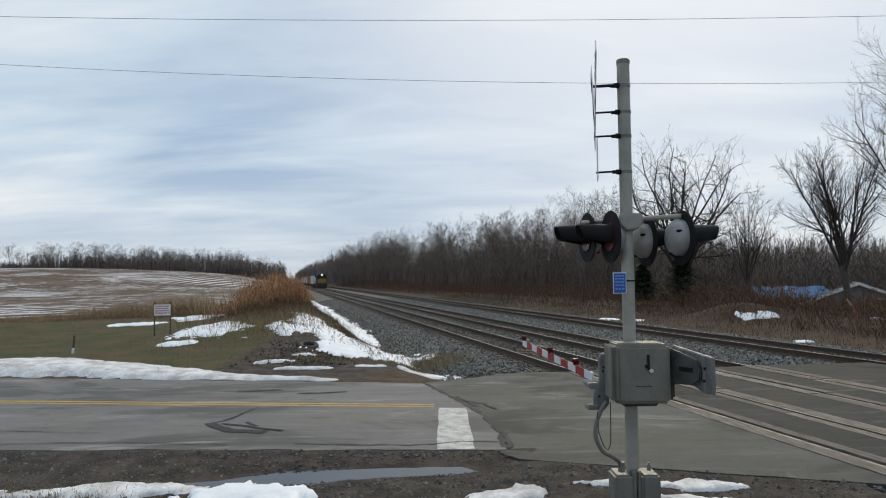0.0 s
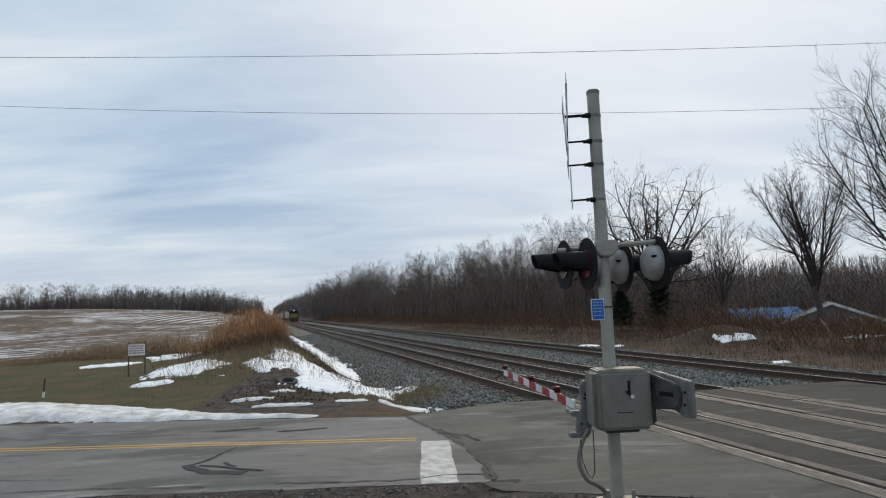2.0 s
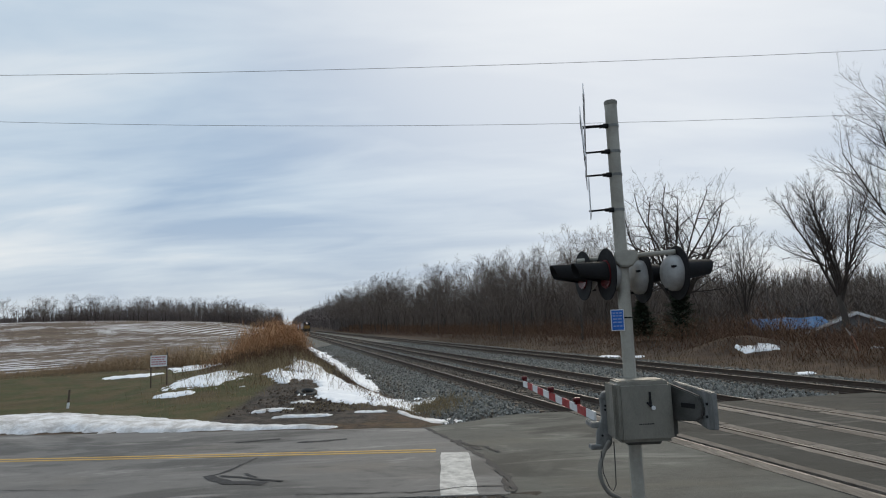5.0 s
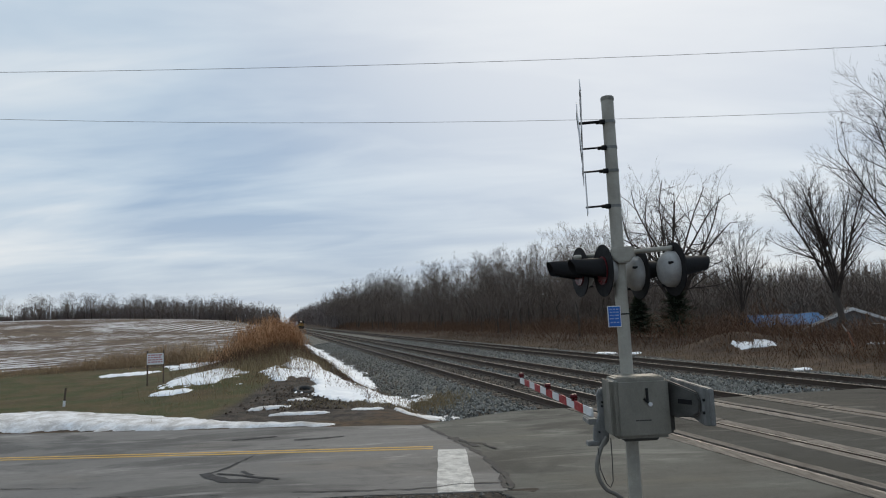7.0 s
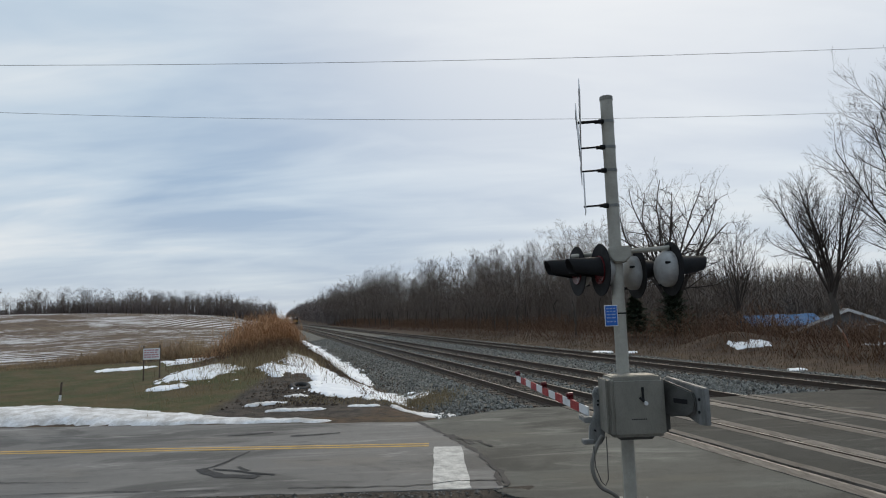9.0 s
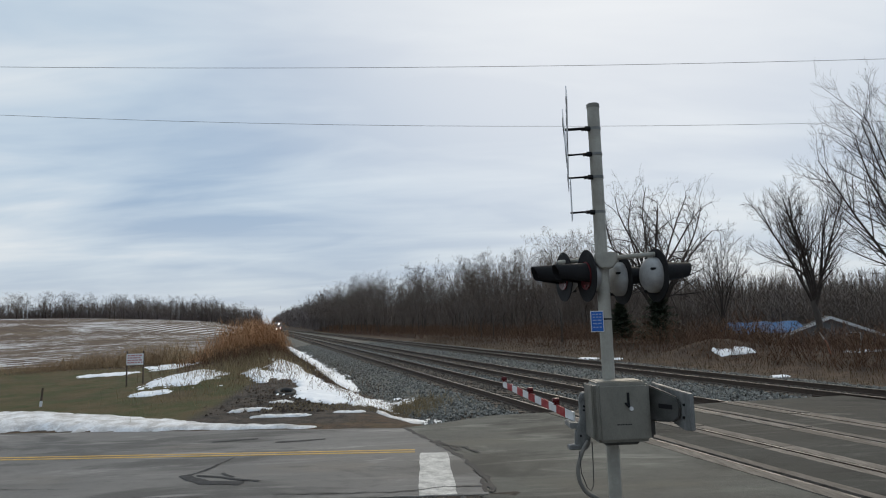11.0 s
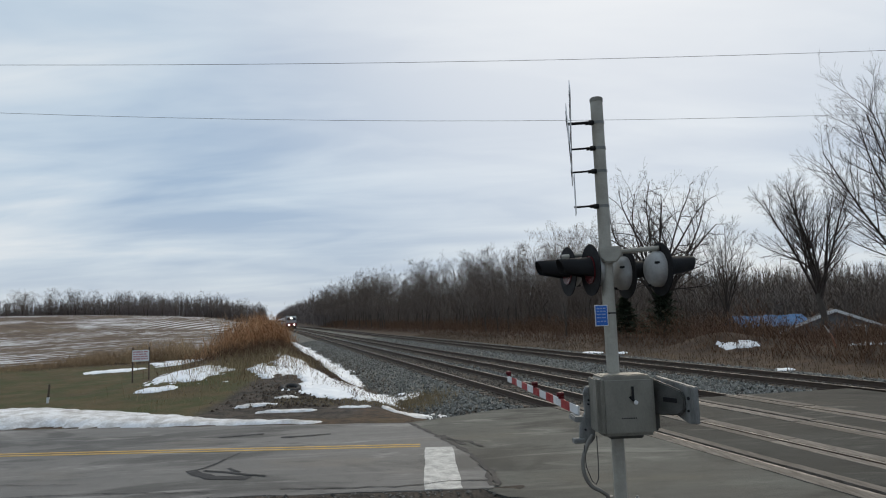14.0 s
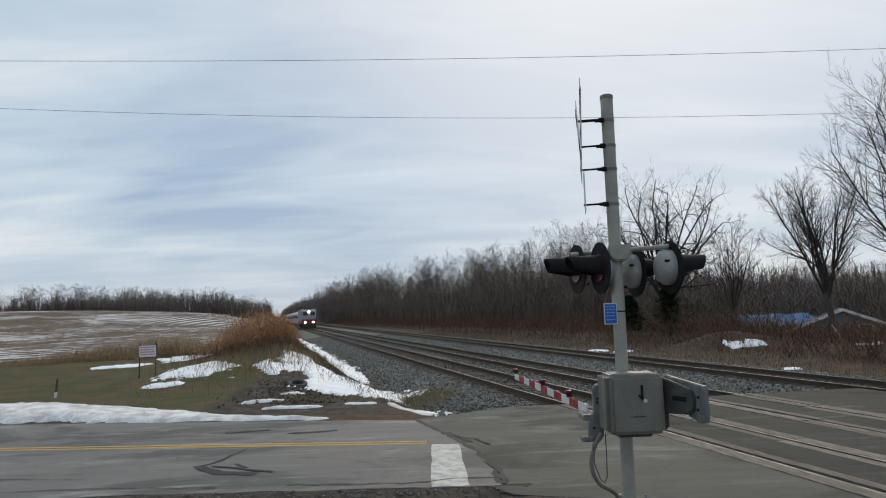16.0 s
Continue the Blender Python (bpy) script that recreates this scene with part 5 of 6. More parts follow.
    # counterweight on the near side
    cw = part("counterweight", rounded(Shape().extrude([(6.03 - by, 1.335), (6.2 - by, 1.315), (7.05 - by, 1.42), (7.05 - by, 1.69), (6.03 - by, 1.675)], pose(2.47 - bx, 0, 0, 90, 0, 90), pose(2.52 - bx, 0, 0, 90, 0, 90)), "counterweight", GALV, 0.008, 2), base, "flat galvanised counterweight plate")
    for y, z in ((6.14, 1.53), (6.16, 1.41)):
        part("bolt", Shape().tube([P(2.455, y, z), P(2.47, y, z)], 0.014, 6).mesh("bolt", BLACK), cw)
    prof = [(0.0, -0.15), (0.14, -0.17), (0.36, -0.15), (0.44, -0.1), (0.46, 0.0), (0.42, 0.09), (0.32, 0.12), (0.0, 0.2)]
    lm = Matrix.Translation(P(2.25, 6.62, 1.5)) @ Matrix.Rotation(radians(-62), 4, "Z")
    lever2 = part("counterweight_arm", rounded(Shape().extrude(prof, lm @ pose(0, 0.02, 0, 90), lm @ pose(0, -0.02, 0, 90)), "counterweight_arm", DARK_CAST, 0.012, 2), base, "dark cast counterweight arm")
    part("slot", rounded(Shape().box(0.2, -0.026, -0.03, 0.37, -0.019, 0.015, 0, lm), "slot", BLACK, 0.003, 1), lever2)
    part("shaft_housing", rounded(Shape().extrude([(6.56 - by, 1.2), (6.8 - by, 1.14), (6.8 - by, 1.66), (6.56 - by, 1.66)], pose(2.24 - bx, 0, 0, 90, 0, 90), pose(2.33 - bx, 0, 0.0, 90, 0, 90)), "shaft_housing", DARK_CAST, 0.02, 2), base, "dark shaft housing")
    # base casting with bolts
    foot = part("base_casting", rounded(Shape().box(1.74 - bx, 6.70 - by, 0.02, 1.93 - bx, 7.0 - by, 0.40), "base_casting", CASE_GREY, 0.025, 3), base, "grey cast split mast base")
    part("base_casting", rounded(Shape().box(2.02 - bx, 6.70 - by, 0.02, 2.21 - bx, 7.0 - by, 0.40), "base_casting", CASE_GREY, 0.025, 3), base, "grey cast split mast base")
    part("base_rib", rounded(Shape().box(1.93 - bx, 6.73 - by, 0.0, 1.97 - bx, 7.0 - by, 0.43), "base_rib", CASE_GREY, 0.01, 2), base)
    part("base_rib", rounded(Shape().box(1.98 - bx, 6.73 - by, 0.0, 2.02 - bx, 7.0 - by, 0.43), "base_rib", CASE_GREY, 0.01, 2), base)
    for x in (1.84, 2.11):
        sh = Shape().tube([P(x, 6.78, 0.4), P(x, 6.78, 0.46)], 0.022, 6)
        sh.tube([P(x, 6.78, 0.46), P(x, 6.78, 0.48)], 0.012, 8)
        part("base_bolt", sh.mesh("base_bolt", GALV), base, "rusty anchor bolt")
    part("foundation", rounded(Shape().box(1.66 - bx, 6.6 - by, -0.35, 2.29 - bx, 7.15 - by, 0.03), "foundation", plain("concrete", (0.30, 0.29, 0.27), (0.22, 0.21, 0.2), 4), 0.02, 2), base, "concrete footing")
    # hanging hose and wire
    hose = [P(1.67, 6.72, 1.12), P(1.60, 6.70, 1.02), P(1.545, 6.68, 0.88), P(1.545, 6.66, 0.75), P(1.61, 6.66, 0.63), P(1.71, 6.68, 0.57), P(1.79, 6.72, 0.5), P(1.815, 6.74, 0.40)]
    fine = []
    for k in range(len(hose) - 1):
        a, b, c, d = hose[max(0, k - 1)], hose[k], hose[k + 1], hose[min(len(hose) - 1, k + 2)]
        for j in range(5):
            t = j / 5
            fine.append(0.5 * ((2 * b) + (c - a) * t + (2 * a - 5 * b + 4 * c - d) * t * t + (3 * b - a - 3 * c + d) * t ** 3))
    part("hose", Shape().tube(fine + [hose[-1]], 0.022, 10).mesh("hose", plain("grey_hose", (0.13, 0.125, 0.11), (0.18, 0.172, 0.15), 9, 0.6), smooth=True), base, "grey flexible cable hose")
    part("hose_coupling", Shape().tube([P(1.815, 6.74, 0.40), P(1.815, 6.74, 0.5)], 0.035, 10).mesh("hose_coupling", CASE_GREY), base)
    part("loose_wire", Shape().tube([P(1.70, 6.68, 1.12), P(1.695, 6.66, 0.9), P(1.69, 6.66, 0.7), P(1.66, 6.66, 0.64), P(1.62, 6.66, 0.68), P(1.57, 6.66, 0.82), P(1.565, 6.68, 1.03)], 0.005, 6).mesh("loose_wire", RUBBER), base)
    return base


SIGNAL = build_signal()


# ---- overhead wires ----
def build_wires():
    for a, b, c, r in ((9.55, -0.010, 0.00078, 0.006), (7.85, -0.031, 0.00145, 0.005)):
        pts = [(x, 17.5, a + b * x + c * x * x) for x in (-46 + 2.3 * k for k in range(41))]
        thing("overhead_wire", "thin dark overhead cable along the road", "cable", kind="structure", data=Shape().tube(pts, r, 6).mesh("overhead_wire", WIRE))


build_wires()


# ---- small things on the far side ----
def build_field_sign():
    x, y = -11.3, 26.0
    z = height(x, y)
    sign = thing("field_sign", "small white notice board with red text on two dark posts", "sign", pose(x, y, z, 0, 0, 14))
    for sx in (-0.3, 0.29):
        part("post", Shape().tube([(sx, 0, -0.2), (sx + 0.01, 0, 1.33)], [0.03, 0.026], 8).mesh("post", POST), sign)
    board = part("board", rounded(Shape().box(-0.31, -0.045, 0.78, 0.30, -0.03, 1.22), "board", WHITE, 0.006, 1), sign, "white painted board")
    ink = plain("faded_red_ink", (0.42, 0.18, 0.2), (0.5, 0.28, 0.28), 8)
    rng = random.Random(8)
    for zz in (1.15, 1.06, 0.97, 0.88):
        xx = -0.27
        while xx < 0.22:
            w = rng.uniform(0.06, 0.16)
            part("text_bar", Shape().box(xx, -0.049, zz - 0.026, min(0.28, xx + w), -0.046, zz + 0.026).mesh("text_bar", ink), board)
            xx += w + 0.025


def build_stakes():
    x, y = -12.6, 22.0
    st = thing("wooden_stake", "short dark wooden stake with a pale foot on the lawn", "stake", pose(x, y, height(x, y), 0, 5, 0))
    part("shaft", Shape().tube([(0, 0, -0.1), (0.0, 0, 0.62)], [0.035, 0.03], 7).mesh("shaft", POST), st)
    part("foot_wrap", Shape().tube([(0, 0, -0.02), (0, 0, 0.2)], 0.042, 8).mesh("foot_wrap", WHITE), st, "pale wrap at the foot")
    x, y = 18.7, 29.3
    p = thing("broken_post", "leaning broken post with a pale and orange end", "post", pose(x, y, height(x, y), 0, -18, 0))
    part("shaft", Shape().tube([(0, 0, -0.2), (0.05, 0, 0.55), (0.0, 0, 0.8)], [0.05, 0.045, 0.04], 7).mesh("shaft", plain("orange_wood", (0.42, 0.16, 0.09), (0.34, 0.2, 0.14), 4)), p)
    part("split_end", Shape().tube([(0.0, 0, 0.75), (-0.09, 0, 1.15)], [0.045, 0.012], 6).mesh("split_end", plain("pale_split_wood", (0.55, 0.5, 0.45), (0.4, 0.34, 0.3), 6)), p, "pale splintered end")
    # a worn tyre half sunk at the foot of the bank
    x, y = -4.6, 22.0
    tyre = Shape()
    ring = []
    for k in range(24):
        a = 2 * math.pi * k / 24
        for j in range(8):
            b = 2 * math.pi * j / 8
            r = 0.27 + 0.09 * math.cos(b)
            ring.append((r * math.cos(a), r * math.sin(a), 0.08 * math.sin(b)))
    tyre.add(ring, [(k * 8 + j, k * 8 + (j + 1) % 8, ((k + 1) % 24) * 8 + (j + 1) % 8, ((k + 1) % 24) * 8 + j) for k in range(24) for j in range(8)])
    thing("old_tyre", "old black tyre lying in the snow below the bank", "tyre", pose(x, y, height(x, y) + 0.01, 14, 6, 0), data=tyre.mesh("old_tyre", RUBBER, smooth=True))


def build_houses():
    wall = plain("grey_siding", (0.17, 0.175, 0.18), (0.13, 0.135, 0.14), 3, 0.7)
    roofm = plain("dark_shingles", (0.05, 0.053, 0.06), (0.08, 0.083, 0.09), 4, 0.85)
    z0 = height(38, 60)
    h = thing("house", "low grey house with dark roof and white gable trim", "house", pose(38.6, 60, z0, 0, 0, -30))
    top, half, eave = 1.55 - z0, 5.6, -0.75 - z0
    sh = Shape().extrude([(-half + 0.3, 0), (half - 0.3, 0), (half - 0.3, eave + 0.1), (0, top - 0.12), (-half + 0.3, eave + 0.1)], pose(0, 0.4, 0, 90), pose(0, 11, 0, 90))
    part("wall", sh.mesh("wall", wall), h, "grey siding wall")
    for side in (-1, 1):
        sh = Shape().extrude([(0, top), (side * half, eave), (side * half, eave + 0.16), (0, top + 0.18)], pose(0, 0.1, 0, 90), pose(0, 11.4, 0, 90))
        part("roof_slope", sh.mesh("roof_slope", roofm), h, "dark shingled roof slope")
        sh = Shape().extrude([(0, top - 0.08), (side * half, eave - 0.1), (side * half, eave + 0.18), (0, top + 0.2)], pose(0, 0.0, 0, 90), pose(0, 0.09, 0, 90))
        part("gable_trim", sh.mesh("gable_trim", WHITE), h, "white gable trim")
    win = part("window", rounded(Shape().box(1.2, 0.34, 0.9, 2.3, 0.42, 2.1), "window", WHITE, 0.01, 1), h, "white framed window")
    part("pane", Shape().box(1.28, 0.325, 0.98, 2.22, 0.345, 2.02).mesh("pane", plain("dark_glass", (0.04, 0.045, 0.05), (0.05, 0.055, 0.06), 2, 0.1)), win)
    blue = plain("blue_tarpaulin", (0.03, 0.12, 0.27), (0.05, 0.16, 0.32), 1.2, 0.7)
    z0 = height(35, 63)
    s = thing("shed", "low shed under a bright blue tarpaulin roof", "shed", pose(34.4, 62.5, z0, 0, 0, -4))
    part("wall", Shape().box(-3.2, 0.6, 0, 3.2, 4.4, 0.5 - z0).mesh("wall", wall), s, "grey shed wall")
    sh = Shape()
    n = 12
    v = []
    for k in range(n + 1):
        x = -3.5 + 7.0 * k / n
        v += [(x, 0, 0.25 - z0 + 0.05 * math.sin(k * 2.3)), (x, 2.4, 1.32 - z0 + 0.05 * math.sin(k * 1.3)), (x, 5, 0.3 - z0)]
    sh.add(v, [(3 * k + j, 3 * k + 3 + j, 3 * k + 4 + j, 3 * k + 1 + j) for k in range(n) for j in (0, 1)])
    part("tarpaulin", sh.mesh("tarpaulin", blue), s, "bright blue tarpaulin")


def build_shrubs():
    needles = plain("evergreen_needles", (0.022, 0.036, 0.020), (0.045, 0.06, 0.032), 2, 0.9)
    rng = random.Random(31)
    for x, y, tall, wide in ((17.6, 47.5, 3.9, 2.4), (15.0, 48.5, 3.0, 2.0)):
        ob = thing("evergreen_shrub", "dark evergreen shrub at the edge of the wood", "shrub", pose(x, y, height(x, y)), group="evergreen shrubs")
        part("trunk", Shape().tube([(0, 0, -0.1), (0.03, 0, tall * 0.9)], [0.06, 0.015], 6).mesh("trunk", BARK), ob)
        sh = Shape()
        for _ in range(5200):
            f = rng.random() ** 0.8
            r = wide * (1 - f) ** 0.8 * math.sqrt(rng.random()) * (0.75 + 0.35 * math.sin(f * 40 + rng.random()))
            a = rng.uniform(0, 6.283)
            p = Vector((r * math.cos(a), r * math.sin(a), 0.25 + f * (tall - 0.3)))
            d = Vector((math.cos(a), math.sin(a), rng.uniform(-0.4, 0.5))) * rng.uniform(0.14, 0.36)
            w = d.cross(Vector((0, 0, 1))).normalized() * 0.06
            sh.add([p - w, p + w, p + d + w * 0.4, p + d - w * 0.4], [(0, 1, 2, 3)])
        part("foliage", sh.mesh("foliage", needles), ob)


build_shrubs()
build_field_sign()
build_stakes()
build_houses()


# ---- trains ----
HEAD = glow("headlight_glow", (1.0, 0.93, 0.82), 9.0)
LOCO_BLUE = plain("dark_blue_loco_paint", (0.02, 0.026, 0.045), (0.032, 0.038, 0.055), 1.5, 0.6)
LOCO_YELLOW = plain("loco_yellow", (0.34, 0.19, 0.035), (0.24, 0.14, 0.035), 1.5, 0.5)
LOCO_GREY = plain("loco_grey", (0.33, 0.34, 0.35), (0.25, 0.26, 0.27), 1.5, 0.6)
SILVER = plain("stainless_coach", (0.52, 0.53, 0.54), (0.42, 0.43, 0.44), 1.0, 0.4, 0.4)
PALE = plain("pale_loco_paint", (0.30, 0.30, 0.30), (0.23, 0.23, 0.23), 1.2, 0.5)
TRAIN_RED = plain("train_red", (0.20, 0.03, 0.035), (0.15, 0.03, 0.032), 1.5, 0.5)
GLASS = plain("dark_window_glass", (0.015, 0.018, 0.022), (0.02, 0.022, 0.026), 2, 0.08)
UNDER = plain("black_underframe", (0.025, 0.024, 0.023), (0.05, 0.045, 0.04), 2, 0.8)


def trucks(ob, places, wheel_gap=(-1.7, 0, 1.7)):
    """Each bogie is a part, with its wheelsets under it."""
    for y in places:
        t = part("truck", rounded(Shape().box(-1.25, y - 2.3, 0.45, 1.25, y + 2.3, 0.95), "truck", UNDER, 0.08, 1), ob, "black wheel truck")
        for d in wheel_gap:
            sh = Shape()
            for s in (-1, 1):
                sh.tube([(s * 0.69, y + d, 0.5), (s * 0.81, y + d, 0.5)], 0.5, 18)
            sh.tube([(-0.8, y + d, 0.5), (0.8, y + d, 0.5)], 0.08, 8)
            part("wheelset", sh.mesh("wheelset", STEEL), t)


def freight_loco():
    ob = thing("freight_locomotive", "dark blue freight locomotive with yellow nose and lit headlight", "locomotive")
    part("frame", rounded(Shape().box(-1.5, 0.2, 0.95, 1.5, 22, 1.55), "frame", UNDER, 0.05, 1), ob, "black underframe")
    part("pilot_plow", rounded(Shape().extrude([(-1.45, 0.12), (1.45, 0.12), (1.45, 1.2), (-1.45, 1.2)], pose(0, 0.35, 0, 90), pose(0, -0.05, 0, 90)), "pilot_plow", UNDER, 0.05, 1), ob, "black snow plow")
    part("nose", rounded(Shape().extrude([(-1.35, 1.5), (1.35, 1.5), (1.2, 2.95), (-1.2, 2.95)], pose(0, 2.2, 0, 90), pose(0, 0.5, 0, 90)), "nose", LOCO_YELLOW, 0.14, 2), ob, "yellow nose")
    cab = part("cab", rounded(Shape().extrude([(-1.55, 1.5), (1.55, 1.5), (1.55, 3.9), (1.1, 4.6), (-1.1, 4.6), (-1.55, 3.9)], pose(0, 4.6, 0, 90), pose(0, 2.0, 0, 90)), "cab", LOCO_BLUE, 0.07, 2), ob, "dark blue cab")
    part("cab_roof", rounded(Shape().extrude([(-1.58, 3.95), (-1.12, 4.64), (1.12, 4.64), (1.58, 3.95), (1.58, 4.02), (1.13, 4.72), (-1.13, 4.72), (-1.58, 4.02)], pose(0, 4.7, 0, 90), pose(0, 1.9, 0, 90)), "cab_roof", LOCO_GREY, 0.02, 1), cab, "grey cab roof")
    for s in (-1, 1):
        part("windshield", rounded(Shape().box(s * 0.78 - 0.55, 1.965, 3.2, s * 0.78 + 0.55, 2.0, 3.85), "windshield", GLASS, 0.03, 1), cab, "dark windshield")
        part("side_window", Shape().box(s * 1.553 - 0.01, 2.6, 3.1, s * 1.553 + 0.01, 4.0, 3.8).mesh("side_window", GLASS), cab)
        part("ditch_light", Shape().tube([(s * 1.0, 0.32, 1.75), (s * 1.0, 0.44, 1.75)], 0.1, 12).mesh("ditch_light", UNDER), ob, "unlit ditch light")
        sh = Shape()
        for k in range(8):
            sh.tube([(s * 1.5, 6 + 2 * k, 1.5), (s * 1.5, 6 + 2 * k, 2.5)], 0.025, 6)
        sh.tube([(s * 1.5, 6, 2.5), (s * 1.5, 20, 2.5)], 0.025, 6)
        part("handrail", sh.mesh("handrail", LOCO_YELLOW), ob)
    part("headlight", Shape().tube([(0, 1.86, 4.12), (0, 1.98, 4.12)], 0.14, 14).mesh("headlight", HEAD), cab, "lit headlight")
    part("number_board", Shape().box(-0.85, 1.93, 3.98, 0.85, 1.99, 4.28).mesh("number_board", UNDER), cab)
    part("hood_body", rounded(Shape().box(-1.0, 4.6, 1.5, 1.0, 21.4, 4.35), "hood_body", LOCO_BLUE, 0.1, 2), ob, "dark blue engine hood")
    part("radiator", rounded(Shape().box(-1.45, 16, 3.4, 1.45, 20.5, 4.62), "radiator", LOCO_BLUE, 0.1, 2), ob, "flared radiator")
    part("fuel_tank", rounded(Shape().box(-1.35, 8, 0.3, 1.35, 14, 1.0), "fuel_tank", UNDER, 0.2, 2), ob)
    trucks(ob, (3.8, 18.4))
    return ob


def container_car(colour_low, colour_high, label):
    ob = thing("well_car", label, "rail car", group="freight cars")
    part("well_frame", rounded(Shape().box(-1.45, 0.6, 0.6, 1.45, 19.4, 1.25), "well_frame", UNDER, 0.06, 1), ob, "dark well frame")
    for y, m in ((2.4, colour_low), (10.0, colour_high)):
        z = 1.1
        box = part("container", rounded(Shape().box(-1.3, y, z, 1.3, y + 7.5, z + 3.1), "container", m, 0.03, 1), ob)
        for k in range(2):
            part("door_bar", Shape().tube([(-0.5 + k, y - 0.02, z + 0.1), (-0.5 + k, y - 0.02, z + 3.0)], 0.03, 6).mesh("door_bar", LOCO_GREY), box)
    trucks(ob, (2.3, 17.7), (-0.9, 0.9))
    return ob


def passenger_loco():
    ob = thing("passenger_locomotive", "pale grey passenger locomotive with three lit headlights", "locomotive")
    # slant-nosed body: side outline swept across, in two halves of colour
    body = [(0.5, 1.2), (0.15, 1.6), (0.3, 2.9), (1.7, 4.05), (3.0, 4.4), (20.6, 4.4), (21, 4.1), (21, 1.2)]
    part("body", rounded(Shape().extrude(body, pose(-1.52, 0, 0, 90, 0, 90), pose(1.52, 0, 0, 90, 0, 90)), "body", PALE, 0.16, 3), ob, "pale grey body")
    part("red_band", rounded(Shape().extrude([(0.08, 2.1), (0.05, 1.6), (0.3, 1.05), (20.9, 1.05), (20.9, 1.75), (3.0, 1.75)], pose(-1.54, 0, 0, 90, 0, 90), pose(1.54, 0, 0, 90, 0, 90)), "red_band", TRAIN_RED, 0.05, 1), ob, "dark red lower band")
    part("roof_panel", rounded(Shape().box(-1.2, 2.6, 4.36, 1.2, 20.4, 4.52), "roof_panel", UNDER, 0.05, 1), ob, "dark roof panel")
    part("pilot", rounded(Shape().extrude([(-1.45, 0.2), (1.45, 0.2), (1.5, 1.2), (-1.5, 1.2)], pose(0, 0.9, 0, 90), pose(0, 0.22, 0, 90)), "pilot", UNDER, 0.05, 1), ob, "black pilot")
    for s in (-1, 1):
        q = (lambda x, f, up: (s * x, 0.3 + 1.4 * f - 0.05 * up, 2.9 + 1.15 * f + 0.06 * up))
        glass = Shape().add([q(0.3, 0.08, 1), q(1.36, 0.08, 1), q(1.3, 0.72, 1), q(0.3, 0.72, 1), q(0.3, 0.08, -1), q(1.36, 0.08, -1), q(1.3, 0.72, -1), q(0.3, 0.72, -1)],
                            [(0, 1, 2, 3), (4, 7, 6, 5), (0, 4, 5, 1), (1, 5, 6, 2), (2, 6, 7, 3), (3, 7, 4, 0)])
        part("windshield", glass.mesh("windshield", GLASS), ob, "dark windshield half")
        part("ditch_light", Shape().tube([(s * 0.85, -0.06, 1.5), (s * 0.85, 0.2, 1.5)], 0.2, 14).mesh("ditch_light", HEAD), ob, "lit ditch light")
        part("side_window", Shape().box(s * 1.53 - 0.01, 2.6, 2.9, s * 1.53 + 0.01, 3.6, 3.6).mesh("side_window", GLASS), ob)
    part("headlight", Shape().tube([(0, 1.0, 3.75), (0, 1.35, 3.75)], 0.25, 14).mesh("headlight", HEAD), ob, "lit headlight")
    part("headlight_hood", rounded(Shape().box(-0.3, 1.06, 3.48, 0.3, 2.2, 4.02), "headlight_hood", PALE, 0.06, 1), ob)
    trucks(ob, (4.0, 17.2), (-1.4, 1.4))
    return ob


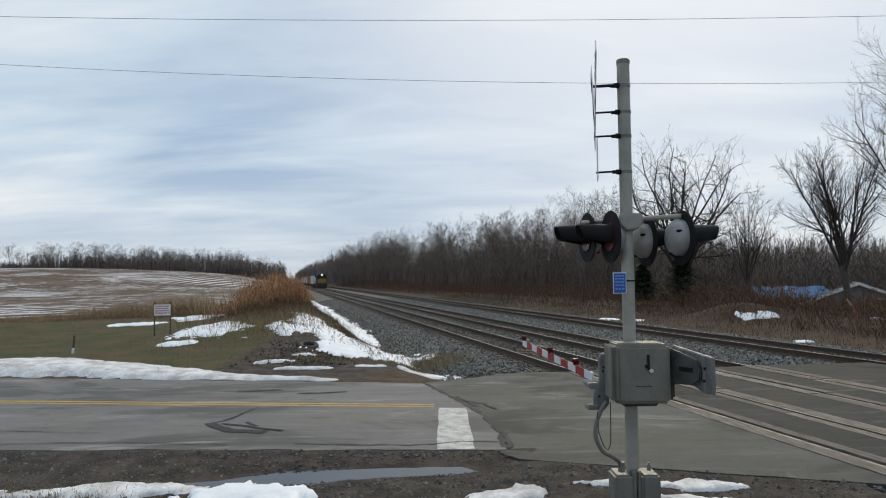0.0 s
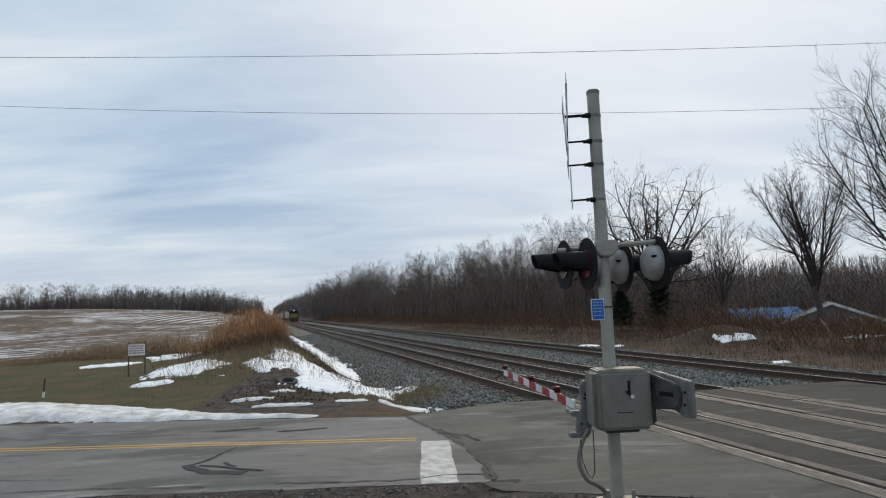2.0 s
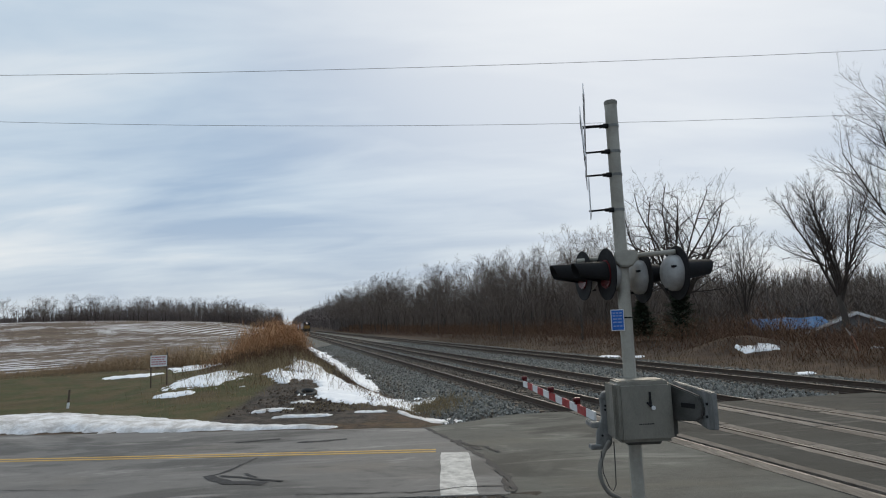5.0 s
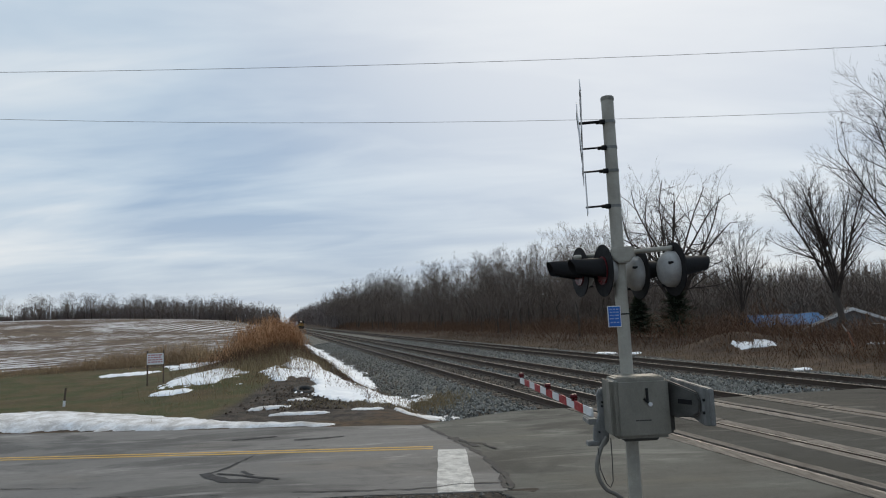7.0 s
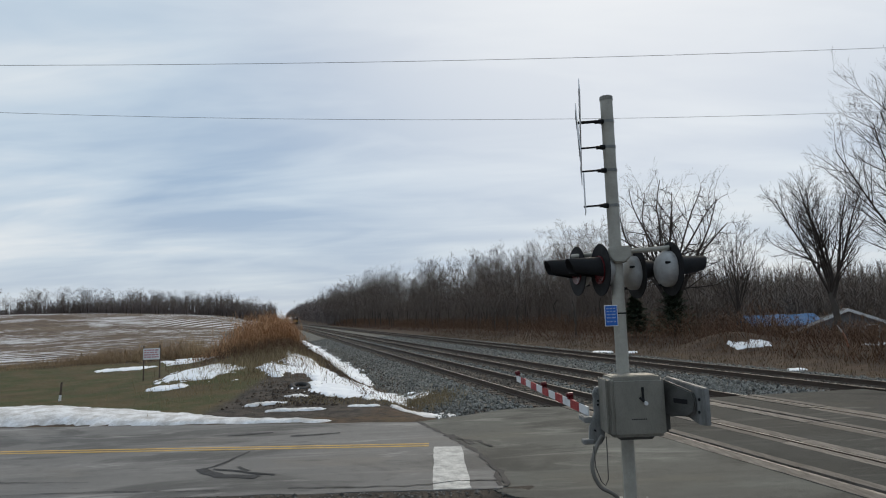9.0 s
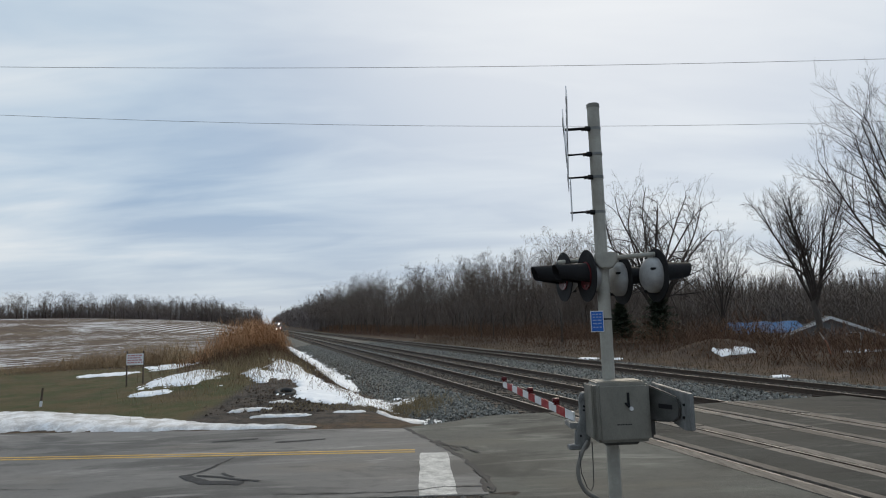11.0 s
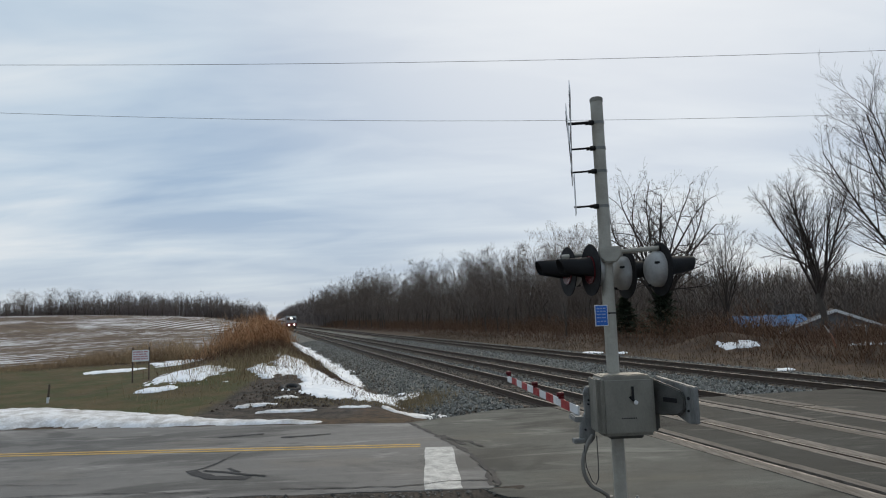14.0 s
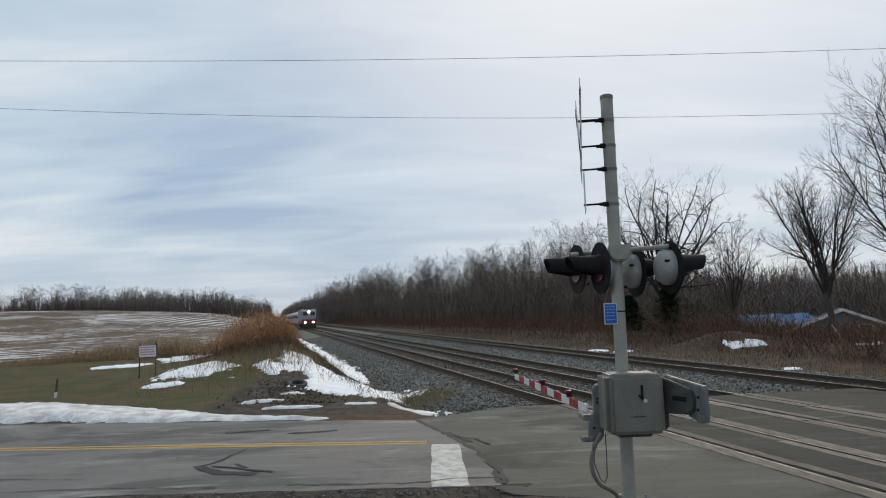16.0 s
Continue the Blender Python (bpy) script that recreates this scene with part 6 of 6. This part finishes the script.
def coach():
    ob = thing("passenger_coach", "silver passenger coach with a dark window band", "rail car", group="passenger coaches")
    out = [(-1.5, 1.0), (1.5, 1.0), (1.55, 2.0), (1.5, 3.5), (1.1, 4.05), (0.5, 4.25), (-0.5, 4.25), (-1.1, 4.05), (-1.5, 3.5), (-1.55, 2.0)]
    part("body", rounded(Shape().extrude(out, pose(0, 25.6, 0, 90), pose(0, 0.3, 0, 90)), "body", SILVER, 0.05, 1), ob, "stainless steel body")
    for s in (-1, 1):
        for k in range(10):
            y = 2.5 + 2.2 * k
            part("window", Shape().box(s * 1.535 - 0.02, y, 2.35, s * 1.535 + 0.02, y + 1.6, 3.05).mesh("window", GLASS), ob)
    trucks(ob, (3.5, 22.4), (-1.3, 1.3))
    return ob


def ride(ob, s, rows, back):
    """Keys a car that stands back metres behind the head of its train, on the track at s."""
    walk(ob, [(t, Matrix.Translation(on_track(s, u + back, 0.0)) @ Matrix.Rotation(TURN, 4, "Z")) for t, u in rows])


BOX_WHITE = plain("white_container", (0.66, 0.67, 0.68), (0.56, 0.57, 0.58), 1.0, 0.6)
BOX_GREY = plain("grey_container", (0.30, 0.32, 0.33), (0.24, 0.25, 0.26), 1.0, 0.6)
BOX_RUST = plain("orange_container", (0.36, 0.13, 0.05), (0.28, 0.10, 0.045), 1.0, 0.6)
BOX_RED = plain("dark_red_container", (0.26, 0.05, 0.045), (0.2, 0.045, 0.04), 1.0, 0.6)
LOCO_A, LOCO_B = freight_loco(), passenger_loco()
CARS = [container_car(BOX_WHITE, BOX_GREY, "low well car with a white and a grey container"),
        container_car(BOX_WHITE, BOX_WHITE, "well car with two white containers"),
        container_car(BOX_RUST, BOX_RED, "well car with orange and dark red containers")]
for k in range(6):
    CARS.append(copy_thing(CARS[(2, 1, 2, 0, 2, 1)[k]], Matrix()))
COACHES = [coach()]
for k in range(5):
    COACHES.append(copy_thing(COACHES[0], Matrix()))

# distance of each train's head along the railway
FREIGHT_ROWS = [(0.0, 205.0), (4.0, 287.0), (8.0, 371.0), (12.0, 457.0), (16.0, 544.0)]
PASSENGER_ROWS = [(0.0, 700.0), (4.0, 561.0), (8.0, 422.0), (12.0, 283.0), (16.0, 144.0)]


def motions():
    ride(LOCO_A, TRACKS[1], FREIGHT_ROWS, 0.0)
    for k, car in enumerate(CARS):
        ride(car, TRACKS[1], FREIGHT_ROWS, 22.6 + 20.2 * k)
    ride(LOCO_B, TRACKS[0], PASSENGER_ROWS, 0.0)
    for k, car in enumerate(COACHES):
        ride(car, TRACKS[0], PASSENGER_ROWS, 21.3 + 26.0 * k)


motions()
